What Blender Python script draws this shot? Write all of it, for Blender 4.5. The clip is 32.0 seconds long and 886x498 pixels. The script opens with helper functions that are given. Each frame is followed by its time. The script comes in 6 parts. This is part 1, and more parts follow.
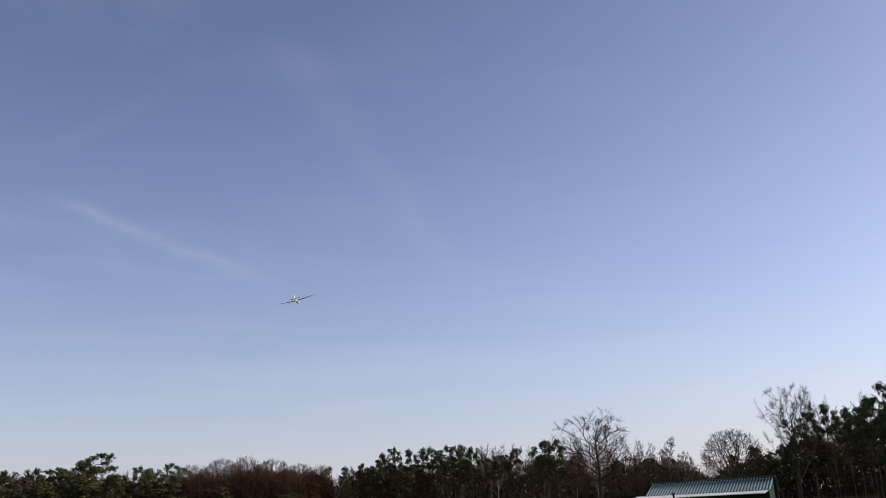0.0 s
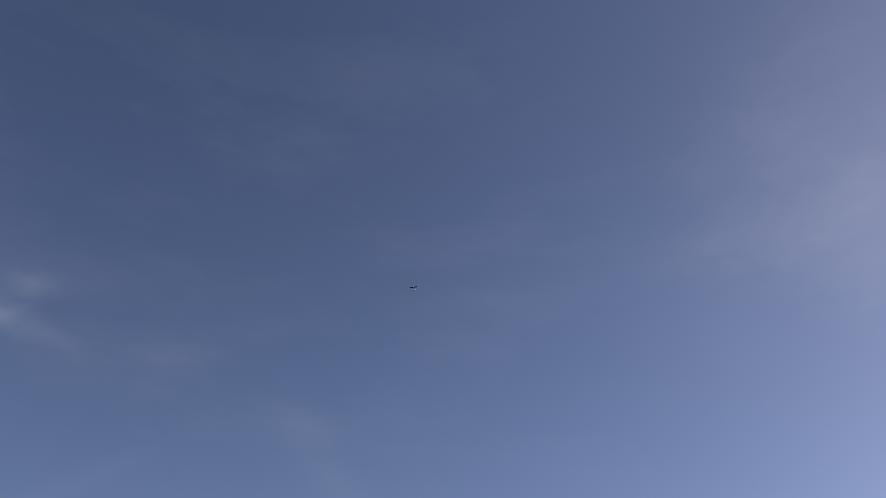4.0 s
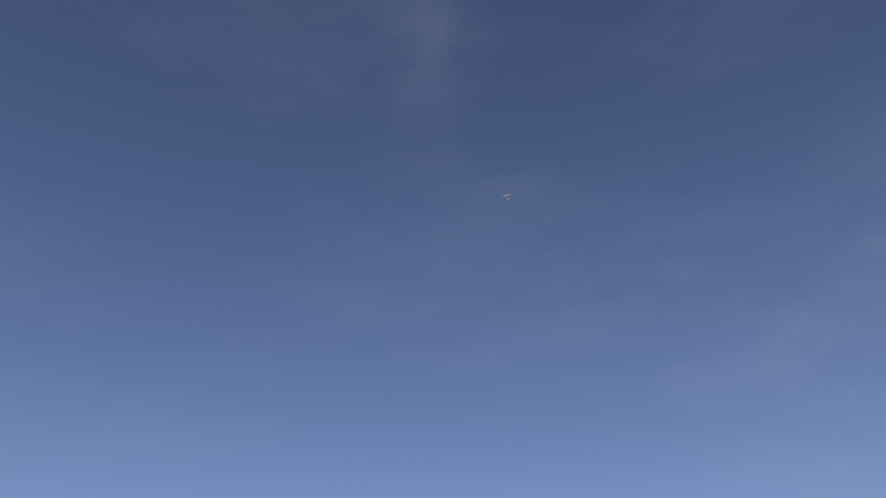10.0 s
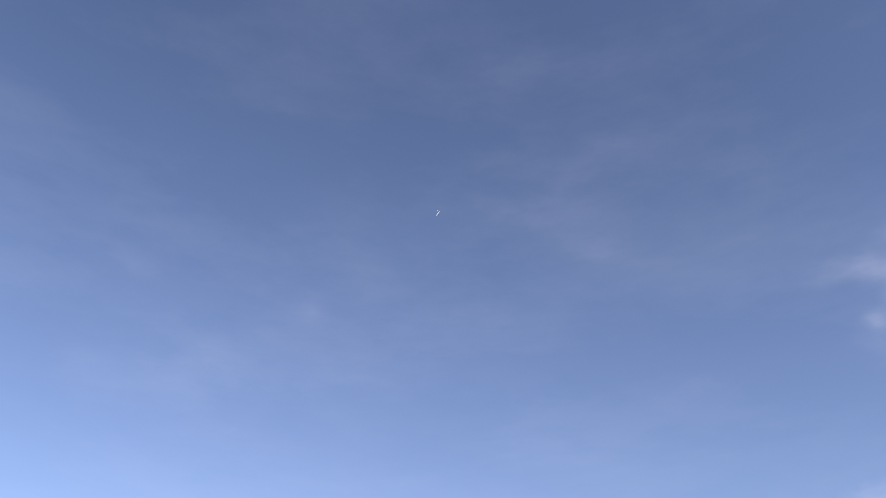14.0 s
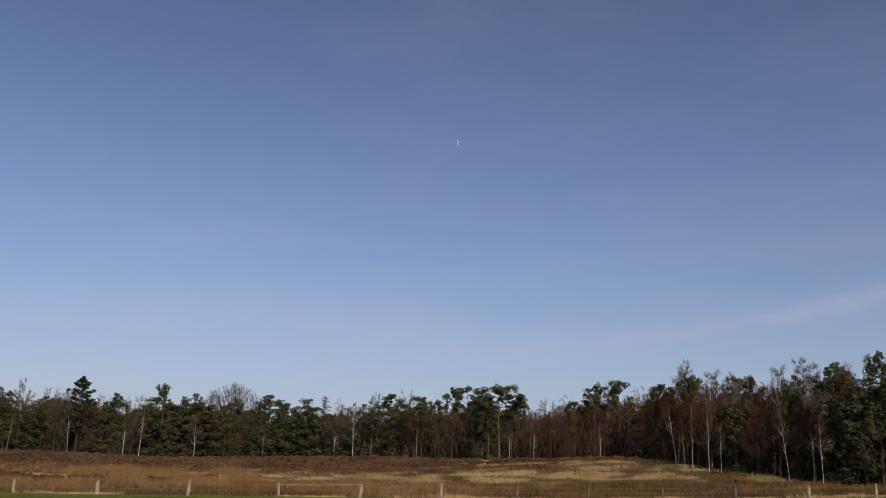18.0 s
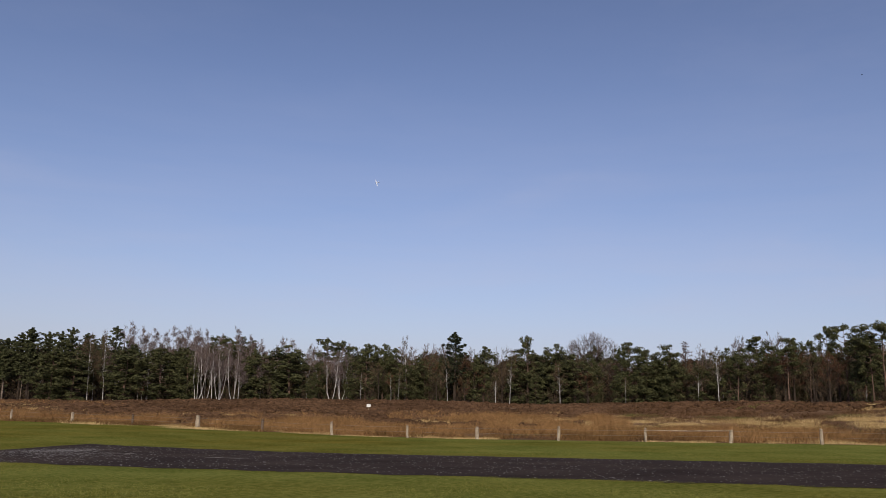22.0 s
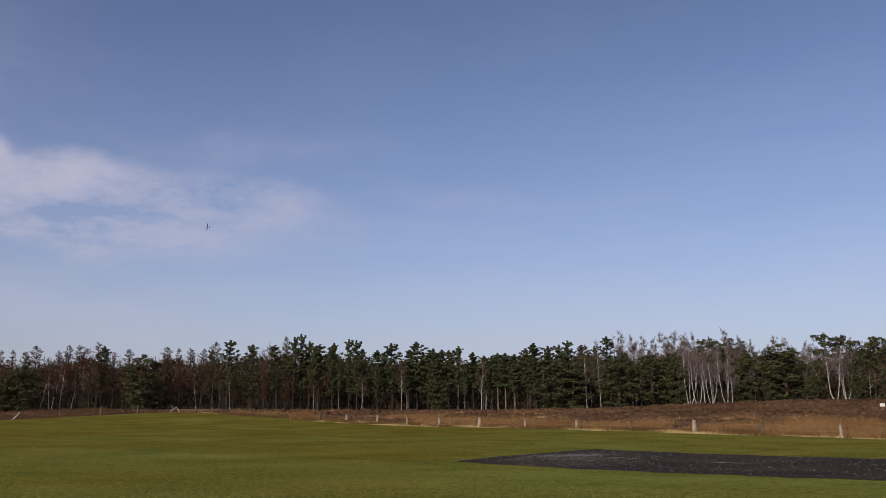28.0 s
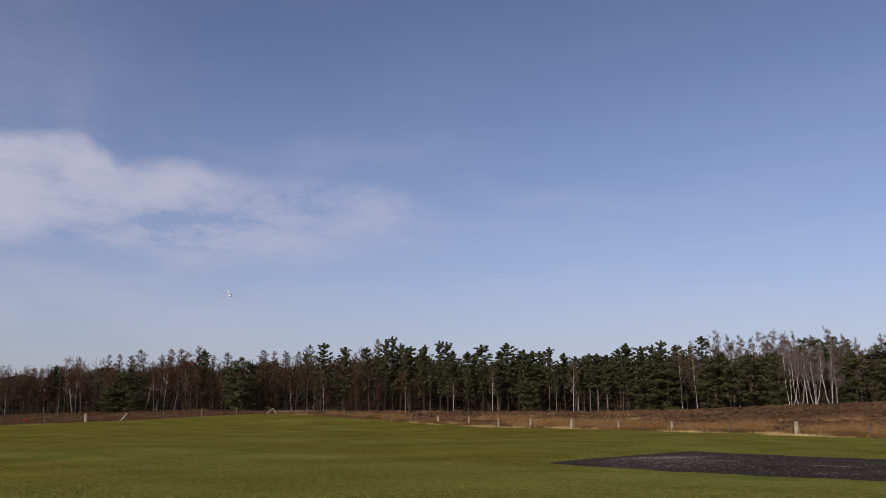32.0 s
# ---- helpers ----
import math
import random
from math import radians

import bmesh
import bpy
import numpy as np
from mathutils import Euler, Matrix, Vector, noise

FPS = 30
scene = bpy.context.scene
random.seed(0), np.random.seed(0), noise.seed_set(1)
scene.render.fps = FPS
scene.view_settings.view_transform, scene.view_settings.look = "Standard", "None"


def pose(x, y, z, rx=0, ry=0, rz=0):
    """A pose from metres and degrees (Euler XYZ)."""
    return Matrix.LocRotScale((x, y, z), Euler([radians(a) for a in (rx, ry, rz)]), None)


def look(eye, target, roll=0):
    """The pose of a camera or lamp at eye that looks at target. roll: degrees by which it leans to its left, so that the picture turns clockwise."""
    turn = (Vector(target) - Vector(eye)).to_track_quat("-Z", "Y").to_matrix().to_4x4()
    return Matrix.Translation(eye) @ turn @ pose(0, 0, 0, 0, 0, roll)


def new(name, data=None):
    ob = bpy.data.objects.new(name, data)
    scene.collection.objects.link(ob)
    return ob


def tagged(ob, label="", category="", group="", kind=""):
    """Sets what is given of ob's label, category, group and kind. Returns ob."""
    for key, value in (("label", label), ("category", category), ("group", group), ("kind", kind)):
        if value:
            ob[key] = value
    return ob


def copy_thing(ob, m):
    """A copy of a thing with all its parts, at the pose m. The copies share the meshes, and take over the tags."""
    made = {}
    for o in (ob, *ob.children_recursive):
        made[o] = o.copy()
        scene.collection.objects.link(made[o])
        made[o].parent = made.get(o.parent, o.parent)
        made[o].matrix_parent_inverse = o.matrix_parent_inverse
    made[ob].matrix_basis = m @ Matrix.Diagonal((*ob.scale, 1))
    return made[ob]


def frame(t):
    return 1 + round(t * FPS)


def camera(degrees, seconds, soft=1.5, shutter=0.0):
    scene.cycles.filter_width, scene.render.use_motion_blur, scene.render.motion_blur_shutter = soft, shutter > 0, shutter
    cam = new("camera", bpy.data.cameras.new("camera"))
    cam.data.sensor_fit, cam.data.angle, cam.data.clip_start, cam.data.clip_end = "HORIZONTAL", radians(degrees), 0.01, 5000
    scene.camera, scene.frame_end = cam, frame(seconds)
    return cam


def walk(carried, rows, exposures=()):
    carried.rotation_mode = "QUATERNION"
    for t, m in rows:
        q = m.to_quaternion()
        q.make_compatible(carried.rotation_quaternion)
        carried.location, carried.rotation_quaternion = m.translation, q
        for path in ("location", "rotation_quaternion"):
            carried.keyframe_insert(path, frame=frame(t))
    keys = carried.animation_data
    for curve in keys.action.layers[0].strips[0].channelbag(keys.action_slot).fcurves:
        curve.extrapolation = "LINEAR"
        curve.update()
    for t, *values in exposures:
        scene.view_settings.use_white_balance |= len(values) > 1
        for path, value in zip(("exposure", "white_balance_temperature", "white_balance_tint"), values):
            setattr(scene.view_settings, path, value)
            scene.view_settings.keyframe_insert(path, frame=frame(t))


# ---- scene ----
LENS = 54.17
EYE = (0.0, 0.0, 1.6)


def view(yaw, pitch, roll=0.0):
    """The camera at its stand: yaw to the left of +y, pitch above the horizon, roll."""
    return pose(*EYE, 90 + pitch, 0, yaw) @ pose(0, 0, 0, 0, 0, roll)


cam = camera(LENS, 32.0, soft=0.5)
VIEWS = [
    (0, -89.35, 17.37, -2.54), (0.5, -90.47, 16.24, -2.05), (1, -91.00, 15.60, -1.76), (1.5, -92.18, 18.26, -1.66), 
    (2, -93.05, 21.79, -1.49), (2.5, -92.92, 26.07, -0.29), (3, -93.33, 29.83, -1.07), (3.5, -93.45, 35.76, -1.27), 
    (5.5, -71.98, 50.55, 0.02), (6, -64.15, 47.16, 0.00), (6.5, -60.79, 42.09, 0.01), (7, -53.31, 39.55, 0.27), 
    (7.5, -39.14, 35.45, 0.78), (8, -23.65, 28.01, 2.72), (8.7, -0.53, 22.80, 1.74), (9, 7.69, 23.71, 0.08), 
    (9.5, 20.23, 28.87, -0.60), (10, 19.56, 38.23, 0.16), (10.5, 14.33, 43.75, 0.12), (11, 10.78, 47.43, 0.29), 
    (11.5, 1.94, 48.83, 0.03), (12, -6.25, 49.11, -0.18), (12.5, -11.92, 46.32, -0.01), (13, -17.16, 44.35, 0.15), 
    (13.5, -21.19, 42.08, 0.41), (15.5, -25.13, 26.73, 1.98), (16, -21.73, 23.80, 4.36), (16.5, -18.00, 21.83, 3.33), 
    (17, -14.40, 18.91, 3.36), (17.5, -10.48, 16.62, 2.87), (18, -6.21, 15.17, 1.64), (18.5, -2.37, 14.70, 1.00), 
    (19, 0.00, 14.32, 0.91), (19.5, 3.27, 13.47, 0.96), (20, 6.81, 12.90, 0.85), (20.5, 9.47, 12.14, 0.56), 
    (21, 11.74, 11.62, 0.32), (21.5, 13.62, 11.38, 1.00), (22, 16.88, 11.17, 1.41), (22.5, 19.90, 10.86, 0.18), 
    (23, 22.44, 10.62, -0.96), (23.5, 24.87, 10.13, -0.51), (24, 25.87, 10.03, 1.19), (24.5, 28.01, 10.29, 1.23), 
    (26.5, 37.39, 9.75, 0.90), (27, 40.14, 10.26, 1.16), (27.5, 43.87, 10.90, 0.97), (28, 48.01, 11.05, 0.11), 
    (28.5, 51.90, 10.74, -0.46), (29, 55.06, 10.80, -0.98), (29.5, 56.06, 10.80, -0.44), (30, 56.87, 10.97, -0.27), 
    (30.5, 56.70, 11.06, 0.09), (31, 55.78, 11.42, 0.54), (31.5, 55.12, 11.35, 0.47), (32, 53.95, 11.12, 0.16), 
]
# seconds, stops, white balance
EXPOSURES = [(0, 0.32, 6850, 8), (1, -0.06, 6800, 6), (2, -0.05, 6650, 8), (3, -0.15, 6550, 6), (3.5, -0.18, 6550, 6), (5.5, 0.65, 6500, 9), (6, 0.82, 6500, 9),
             (7, 0.9, 6550, 8), (8, 0.68, 6600, 8), (9, 0.27, 6550, 6), (10, 0.0, 6300, 6), (11, 0.72, 6400, 7), (12, 1.1, 6400, 8), (13, 1.08, 6500, 8),
             (13.5, 1.02, 6500, 7), (15.5, 0.22, 6550, 2), (16, 0.16, 6550, 1), (17, 0.0, 6550, 1), (18, -0.3, 6400, 5), (19, -0.18, 6450, 8), (21, -0.13, 6500, 9),
             (23, -0.15, 6430, 10), (27, -0.18, 6430, 10), (32, -0.18, 6430, 10)]
walk(cam, [(t, view(a, b, c)) for t, a, b, c in VIEWS], EXPOSURES)

# ---- world and sun ----
SUN_AZ, SUN_EL = -164.0, 29.0     # to the left of +y, above the horizon


def sky_dir(az, el):
    a, e = radians(az), radians(el)
    return Vector((-math.sin(a) * math.cos(e), math.cos(a) * math.cos(e), math.sin(e)))


world = bpy.data.worlds.new("sky")
scene.world = world
world.use_nodes = True
wt = world.node_tree
wt.nodes.clear()


def wnode(kind, **values):
    n = wt.nodes.new(kind)
    for k, v in values.items():
        setattr(n, k, v)
    return n


sky = wnode("ShaderNodeTexSky", sky_type="NISHITA", sun_disc=False)
sky.sun_elevation = radians(SUN_EL)
sky.sun_rotation = radians(-SUN_AZ)
sky.air_density, sky.dust_density, sky.ozone_density = 1.0, 1.0, 1.0


def calc(op, *args):
    """A maths node; the arguments are numbers or sockets."""
    n = wnode("ShaderNodeMath", operation=op)
    for i, v in enumerate(args):
        if isinstance(v, (int, float)):
            n.inputs[i].default_value = v
        else:
            wt.links.new(v, n.inputs[i])
    return n.outputs[0]


where = wnode("ShaderNodeTexCoord")
axes = wnode("ShaderNodeSeparateXYZ")
wt.links.new(where.outputs["Generated"], axes.inputs[0])
sky_az = calc("DEGREES", calc("ARCTAN2", calc("MULTIPLY", axes.outputs["X"], -1.0), axes.outputs["Y"]))
sky_el = calc("DEGREES", calc("ARCSINE", axes.outputs["Z"]))


def sky_noise(scale, detail, rough, stretch=(1, 1, 1), turn=0.0):
    m = wnode("ShaderNodeMapping")
    m.inputs["Scale"].default_value = stretch
    m.inputs["Rotation"].default_value = (0, 0, radians(turn))
    n = wnode("ShaderNodeTexNoise")
    n.inputs["Scale"].default_value, n.inputs["Detail"].default_value, n.inputs["Roughness"].default_value = scale, detail, rough
    wt.links.new(where.outputs["Generated"], m.inputs["Vector"])
    wt.links.new(m.outputs["Vector"], n.inputs["Vector"])
    return n.outputs["Fac"]


warp_a = calc("MULTIPLY", calc("SUBTRACT", sky_noise(5.0, 4, 0.55), 0.5), 11.0)
warp_e = calc("MULTIPLY", calc("SUBTRACT", sky_noise(7.0, 4, 0.55, (1, 1, 1.7)), 0.5), 7.0)
cloud_az, cloud_el = calc("ADD", sky_az, warp_a), calc("ADD", sky_el, warp_e)
wisps = calc("POWER", sky_noise(3.2, 7, 0.62, (1.0, 1.0, 3.4)), 1.0)
grain = sky_noise(14.0, 6, 0.65, (1.0, 1.0, 2.2))


def cloud(az, el, long, wide, turn, amount, ca=None, ce=None):
    """A soft streak of cirrus about a direction: its half length and half width in degrees, and its rise to the left."""
    c, s = math.cos(radians(turn)), math.sin(radians(turn))
    da = calc("MULTIPLY", calc("SUBTRACT", ca or cloud_az, az), math.cos(radians(el)))
    de = calc("SUBTRACT", ce or cloud_el, el)
    u = calc("MULTIPLY_ADD", da, c / long, calc("MULTIPLY", de, s / long))
    v = calc("MULTIPLY_ADD", de, c / wide, calc("MULTIPLY", da, -s / wide))
    r = calc("MULTIPLY_ADD", u, u, calc("MULTIPLY", v, v))
    return calc("MULTIPLY", calc("EXPONENT", calc("MULTIPLY", r, -1.0)), amount)


# streaks of cirrus: direction, height, half length, half width, rise, amount
LOW_CIRRUS = [
    (90, 20, 12, 6.25, 5, 0.16), (77.6, 18.3, 1.2, 2.0, -20, 0.1), (62, 17, 7, 1.125, -5, 0.121), (82, 7, 18, 2.0, 0, 0.30),
    (-54, 19.5, 6, 0.75, 8, 0.136), (-8, 9.5, 14, 1.375, -3, 0.105),
]
HIGH_CIRRUS = [
    (-12, 27, 22, 12, 0, 0.035),     (22, 53, 2.5, 7.5, 0, 0.04), (-31, 42, 9, 1.5, -15, 0.02), (-122, 40, 8, 7.5, 0, 0.10), (47, 14, 4, 1.0, 8, 0.12),
    (12, 14, 8, 0.75, -12, 0.05), (40, 8, 30, 2.5, 0, 0.067),
]
# thin curved streaks over the hut, the hooked wisp above the heath's end, and faint trails higher up
HUT_STREAKS = [
    (-67.1, 18.9, 2.9, 0.48, 18, 0.102), (-72.6, 17, 3.7, 0.44, 19, 0.0935), (-67.4, 16.8, 2.8, 1.07, 15, 0.0425), (-81.4, 26.6, 4.5, 1.37, 53, 0.0425), (-87.6, 19.2, 5.3, 1.07, 50, 0.0382),
    (-66.6, 24.7, 3.2, 0.68, -33, 0.0425), (-87.1, 10.8, 4.7, 0.39, -1, 0.051), (-82.8, 7.6, 3.2, 0.44, 2, 0.051), (-95.6, 11.8, 1.1, 0.25, -5, 0.0425), (-118.5, 12.7, 1.3, 0.48, -24, 0.119),
    (-120.7, 15.5, 0.7, 0.64, -19, 0.34), (-123.6, 39.4, 3.7, 2.43, 6, 0.051),
]
HIGH_TRAILS = [
    (-33.1, 50.2, 6.3, 0.88, -2, 0.02), (-31.2, 44.3, 3.4, 0.88, 6, 0.02), (-32.8, 40.6, 3.8, 1.02, 7, 0.02), (-38.2, 44.5, 2.2, 0.77, 21, 0.012),
]
HOOK = [
    (-54, 33.7, 2.6, 0.54, 3, 0.0744), (-58.4, 34.9, 1.5, 0.54, -13, 0.0744), (-56.6, 33.2, 2, 0.78, 20, 0.0744), (-56.6, 32.4, 2.3, 0.54, -42, 0.062), (-54.3, 30.5, 0.8, 0.54, 61, 0.112),
    (-54.4, 28.9, 1.3, 0.72, 30, 0.0496), (-61.4, 31.9, 3.1, 0.72, 17, 0.031), (-69.6, 31.8, 4, 2.38, 10, 0.0186),
]
HEATH_WISPS = [
    (-49.5, 19.4, 2.9, 0.39, 8, 0.056), (0.9, 35, 1.2, 0.78, 7, 0.032), (-13.3, 34.1, 0.9, 1.12, 29, 0.032), (-5.2, 30, 2.6, 1.12, 12, 0.028), (-36.5, 38.3, 2.7, 0.90, 17, 0.024),
    (-16.6, 39, 3.1, 1.40, 48, 0.02),
]
total = None
for row in LOW_CIRRUS + HIGH_CIRRUS:
    total = cloud(*row) if total is None else calc("ADD", total, cloud(*row))
# straight wisps, little bent
calm_az, calm_el = calc("MULTIPLY_ADD", warp_a, 0.25, sky_az), calc("MULTIPLY_ADD", warp_e, 0.22, sky_el)
for row in ((-45, 13.5, 4.6, 0.40, -10, 0.48), (-36, 12.0, 8, 0.5, -9.5, 0.30), (-24, 10.1, 10, 0.55, -7, 0.22), (-8, 8.3, 16, 0.8, -3, 0.09), (18, 8.6, 14, 0.6, -5, 0.07), (38, 10.5, 9, 0.45, -8, 0.06), (50, 8.5, 12, 0.7, -2, 0.10), (-40, 12.2, 9, 1.3, -8, 0.08), *HUT_STREAKS, *HIGH_TRAILS):
    total = calc("ADD", total, cloud(*row, calm_az, calm_el))
bent_az, bent_el = calc("MULTIPLY_ADD", warp_a, 0.4, sky_az), calc("MULTIPLY_ADD", warp_e, 0.5, sky_el)
for row in HOOK + HEATH_WISPS:
    total = calc("ADD", total, cloud(*row, bent_az, bent_el))


def by_az(points, scale):
    """A value that follows the direction, through the given (direction, value) points."""
    span = wnode("ShaderNodeMapRange")
    wt.links.new(calm_az, span.inputs["Value"])
    lo, hi = points[0][0], points[-1][0]
    span.inputs["From Min"].default_value, span.inputs["From Max"].default_value = lo, hi
    ramp = wnode("ShaderNodeValToRGB")
    ramp.color_ramp.interpolation = "EASE"
    for i, (a, v) in enumerate(points):
        e = ramp.color_ramp.elements[0] if i == 0 else ramp.color_ramp.elements.new((a - lo) / (hi - lo))
        e.position, e.color = (a - lo) / (hi - lo), (v / scale, v / scale, v / scale, 1)
    wt.links.new(span.outputs["Result"], ramp.inputs["Fac"])
    return calc("MULTIPLY", ramp.outputs["Color"], scale)


def soft_step(value, lo, hi):
    n = wnode("ShaderNodeMapRange", interpolation_type="SMOOTHSTEP")
    wt.links.new(value, n.inputs["Value"])
    n.inputs["From Min"].default_value, n.inputs["From Max"].default_value = lo, hi
    return n.outputs["Result"]


# the bank of cloud over the far corner of the field: a crisp top, a ragged foot, thinning out to one side
bank_top = by_az(((44, 11.5), (52.4, 13.6), (59, 15.2), (64, 16.0), (70.5, 16.2), (75, 15.9), (76.4, 16.6), (77.6, 17.5), (85, 16.7), (110, 15.0)), 30.0)
bank_foot = by_az(((44, 11.0), (52, 11.2), (58, 10.9), (64, 10.4), (71, 9.4), (74, 10.4), (78, 10.9), (84, 10.2), (110, 9.0)), 30.0)
bank_body = by_az(((44, 0.0), (52, 0.12), (60, 0.5), (68, 0.75), (76, 1.1), (84, 1.25), (110, 0.8)), 2.0)
ragged = calc("MULTIPLY_ADD", warp_e, 0.45, sky_el)
bank = calc("MULTIPLY", soft_step(calc("SUBTRACT", bank_top, ragged), -0.3, 1.3), soft_step(calc("SUBTRACT", ragged, bank_foot), -1.2, 2.0))
shreds = calc("MAXIMUM", calc("MULTIPLY_ADD", sky_noise(4.6, 9, 0.66, (1.0, 1.0, 3.2), 20.0), 5.6, calc("MULTIPLY_ADD", grain, 3.0, -3.45)), 0.10)
bank = calc("MULTIPLY", calc("MULTIPLY", bank, bank_body), shreds)
texture = calc("MAXIMUM", calc("MULTIPLY_ADD", wisps, 2.4, calc("MULTIPLY_ADD", grain, 1.5, -0.95)), 0.05)
veil = calc("MULTIPLY", calc("MAXIMUM", calc("SUBTRACT", wisps, 0.47), 0.0), 0.15)
# a thin milky veil in long level streaks towards the horizon
layers = calc("MAXIMUM", calc("MULTIPLY_ADD", sky_noise(1.7, 6, 0.6, (1.0, 1.0, 9.0)), 2.6, -1.15), 0.0)
low_veil = calc("MULTIPLY", calc("MULTIPLY", layers, soft_step(sky_el, 24.0, 5.0)), 0.30)
thick = calc("ADD", calc("ADD", calc("MULTIPLY_ADD", total, texture, bank), veil), low_veil)
cover = calc("SUBTRACT", 1.0, calc("EXPONENT", calc("MULTIPLY", thick, -1.0)))

tint = wnode("ShaderNodeMix", data_type="RGBA", blend_type="MULTIPLY")
tint.inputs["Factor"].default_value = 1.0
by_height = wnode("ShaderNodeMix", data_type="RGBA")
by_height.inputs[6].default_value, by_height.inputs[7].default_value = (1.02, 0.956, 1.155, 1), (1.01, 0.940, 1.135, 1)
wt.links.new(soft_step(sky_el, 8.0, 30.0), by_height.inputs["Factor"])
wt.links.new(by_height.outputs[2], tint.inputs[7])
wt.links.new(sky.outputs["Color"], tint.inputs[6])
slope = wnode("ShaderNodeMapRange", interpolation_type="SMOOTHSTEP")
wt.links.new(sky_el, slope.inputs["Value"])
for key, v in (("From Min", 8.0), ("From Max", 55.0), ("To Min", 1.03), ("To Max", 0.74)):
    slope.inputs[key].default_value = v
grade = wnode("ShaderNodeVectorMath", operation="SCALE")
wt.links.new(tint.outputs[2], grade.inputs[0])
wt.links.new(slope.outputs["Result"], grade.inputs["Scale"])
haze = wnode("ShaderNodeMix", data_type="RGBA")
wt.links.new(calc("MULTIPLY", calc("EXPONENT", calc("MULTIPLY", calc("MAXIMUM", sky_el, 0.0), -0.16)), 0.75), haze.inputs["Factor"])
wt.links.new(grade.outputs[0], haze.inputs[6])
haze.inputs[7].default_value = (4.3, 4.5, 5.85, 1)
with_cloud = wnode("ShaderNodeMix", data_type="RGBA")
wt.links.new(cover, with_cloud.inputs["Factor"])
wt.links.new(haze.outputs[2], with_cloud.inputs[6])
with_cloud.inputs[7].default_value = (5.75, 5.6, 6.9, 1)
background = wnode("ShaderNodeBackground")
background.inputs["Strength"].default_value = 0.10
world_out = wnode("ShaderNodeOutputWorld")
wt.links.new(with_cloud.outputs[2], background.inputs["Color"])
wt.links.new(background.outputs["Background"], world_out.inputs["Surface"])

sun = new("sun", bpy.data.lights.new("sun", "SUN"))
sun.data.energy, sun.data.angle, sun.data.color = 3.0, radians(0.5), (1.0, 0.915, 0.79)
sun.matrix_world = look(sky_dir(SUN_AZ, SUN_EL) * 100, (0, 0, 0))

# ---- materials ----


def material(name, low, high, scale=1.0, rough=0.9, fine=12.0, bump=0.0, metal=0.0, island=0.0, spec=0.3, amount=0.45):
    """A surface between two colours by a coarse and a fine noise, in metres."""
    m = bpy.data.materials.new(name)
    m.use_nodes = True
    nt = m.node_tree
    b = nt.nodes["Principled BSDF"]
    b.inputs["Roughness"].default_value, b.inputs["Metallic"].default_value = rough, metal
    b.inputs["Specular IOR Level"].default_value = spec
    co = nt.nodes.new("ShaderNodeNewGeometry") if island else None
    tc = nt.nodes.new("ShaderNodeTexCoord")
    a, f = nt.nodes.new("ShaderNodeTexNoise"), nt.nodes.new("ShaderNodeTexNoise")
    a.inputs["Scale"].default_value, f.inputs["Scale"].default_value = scale, scale * fine
    a.inputs["Detail"].default_value = f.inputs["Detail"].default_value = 3
    for n in (a, f):
        nt.links.new(tc.outputs["Object"], n.inputs["Vector"])
    mix = nt.nodes.new("ShaderNodeMix")
    mix.inputs["Factor"].default_value = amount
    nt.links.new(a.outputs["Fac"], mix.inputs["A"])
    nt.links.new(f.outputs["Fac"], mix.inputs["B"])
    value = mix.outputs["Result"]
    if island:
        mi = nt.nodes.new("ShaderNodeMix")
        mi.inputs["Factor"].default_value = island
        nt.links.new(value, mi.inputs["A"])
        nt.links.new(co.outputs["Random Per Island"], mi.inputs["B"])
        value = mi.outputs["Result"]
    ramp = nt.nodes.new("ShaderNodeValToRGB")
    ramp.color_ramp.elements[0].position, ramp.color_ramp.elements[1].position = (0.25, 0.75) if island else (0.36, 0.64)
    ramp.color_ramp.elements[0].color, ramp.color_ramp.elements[1].color = (*low, 1), (*high, 1)
    nt.links.new(value, ramp.inputs["Fac"])
    nt.links.new(ramp.outputs["Color"], b.inputs["Base Color"])
    if bump:
        bn = nt.nodes.new("ShaderNodeBump")
        bn.inputs["Strength"].default_value, bn.inputs["Distance"].default_value = 1.0, bump
        nt.links.new(f.outputs["Fac"], bn.inputs["Height"])
        nt.links.new(bn.outputs["Normal"], b.inputs["Normal"])
    return m




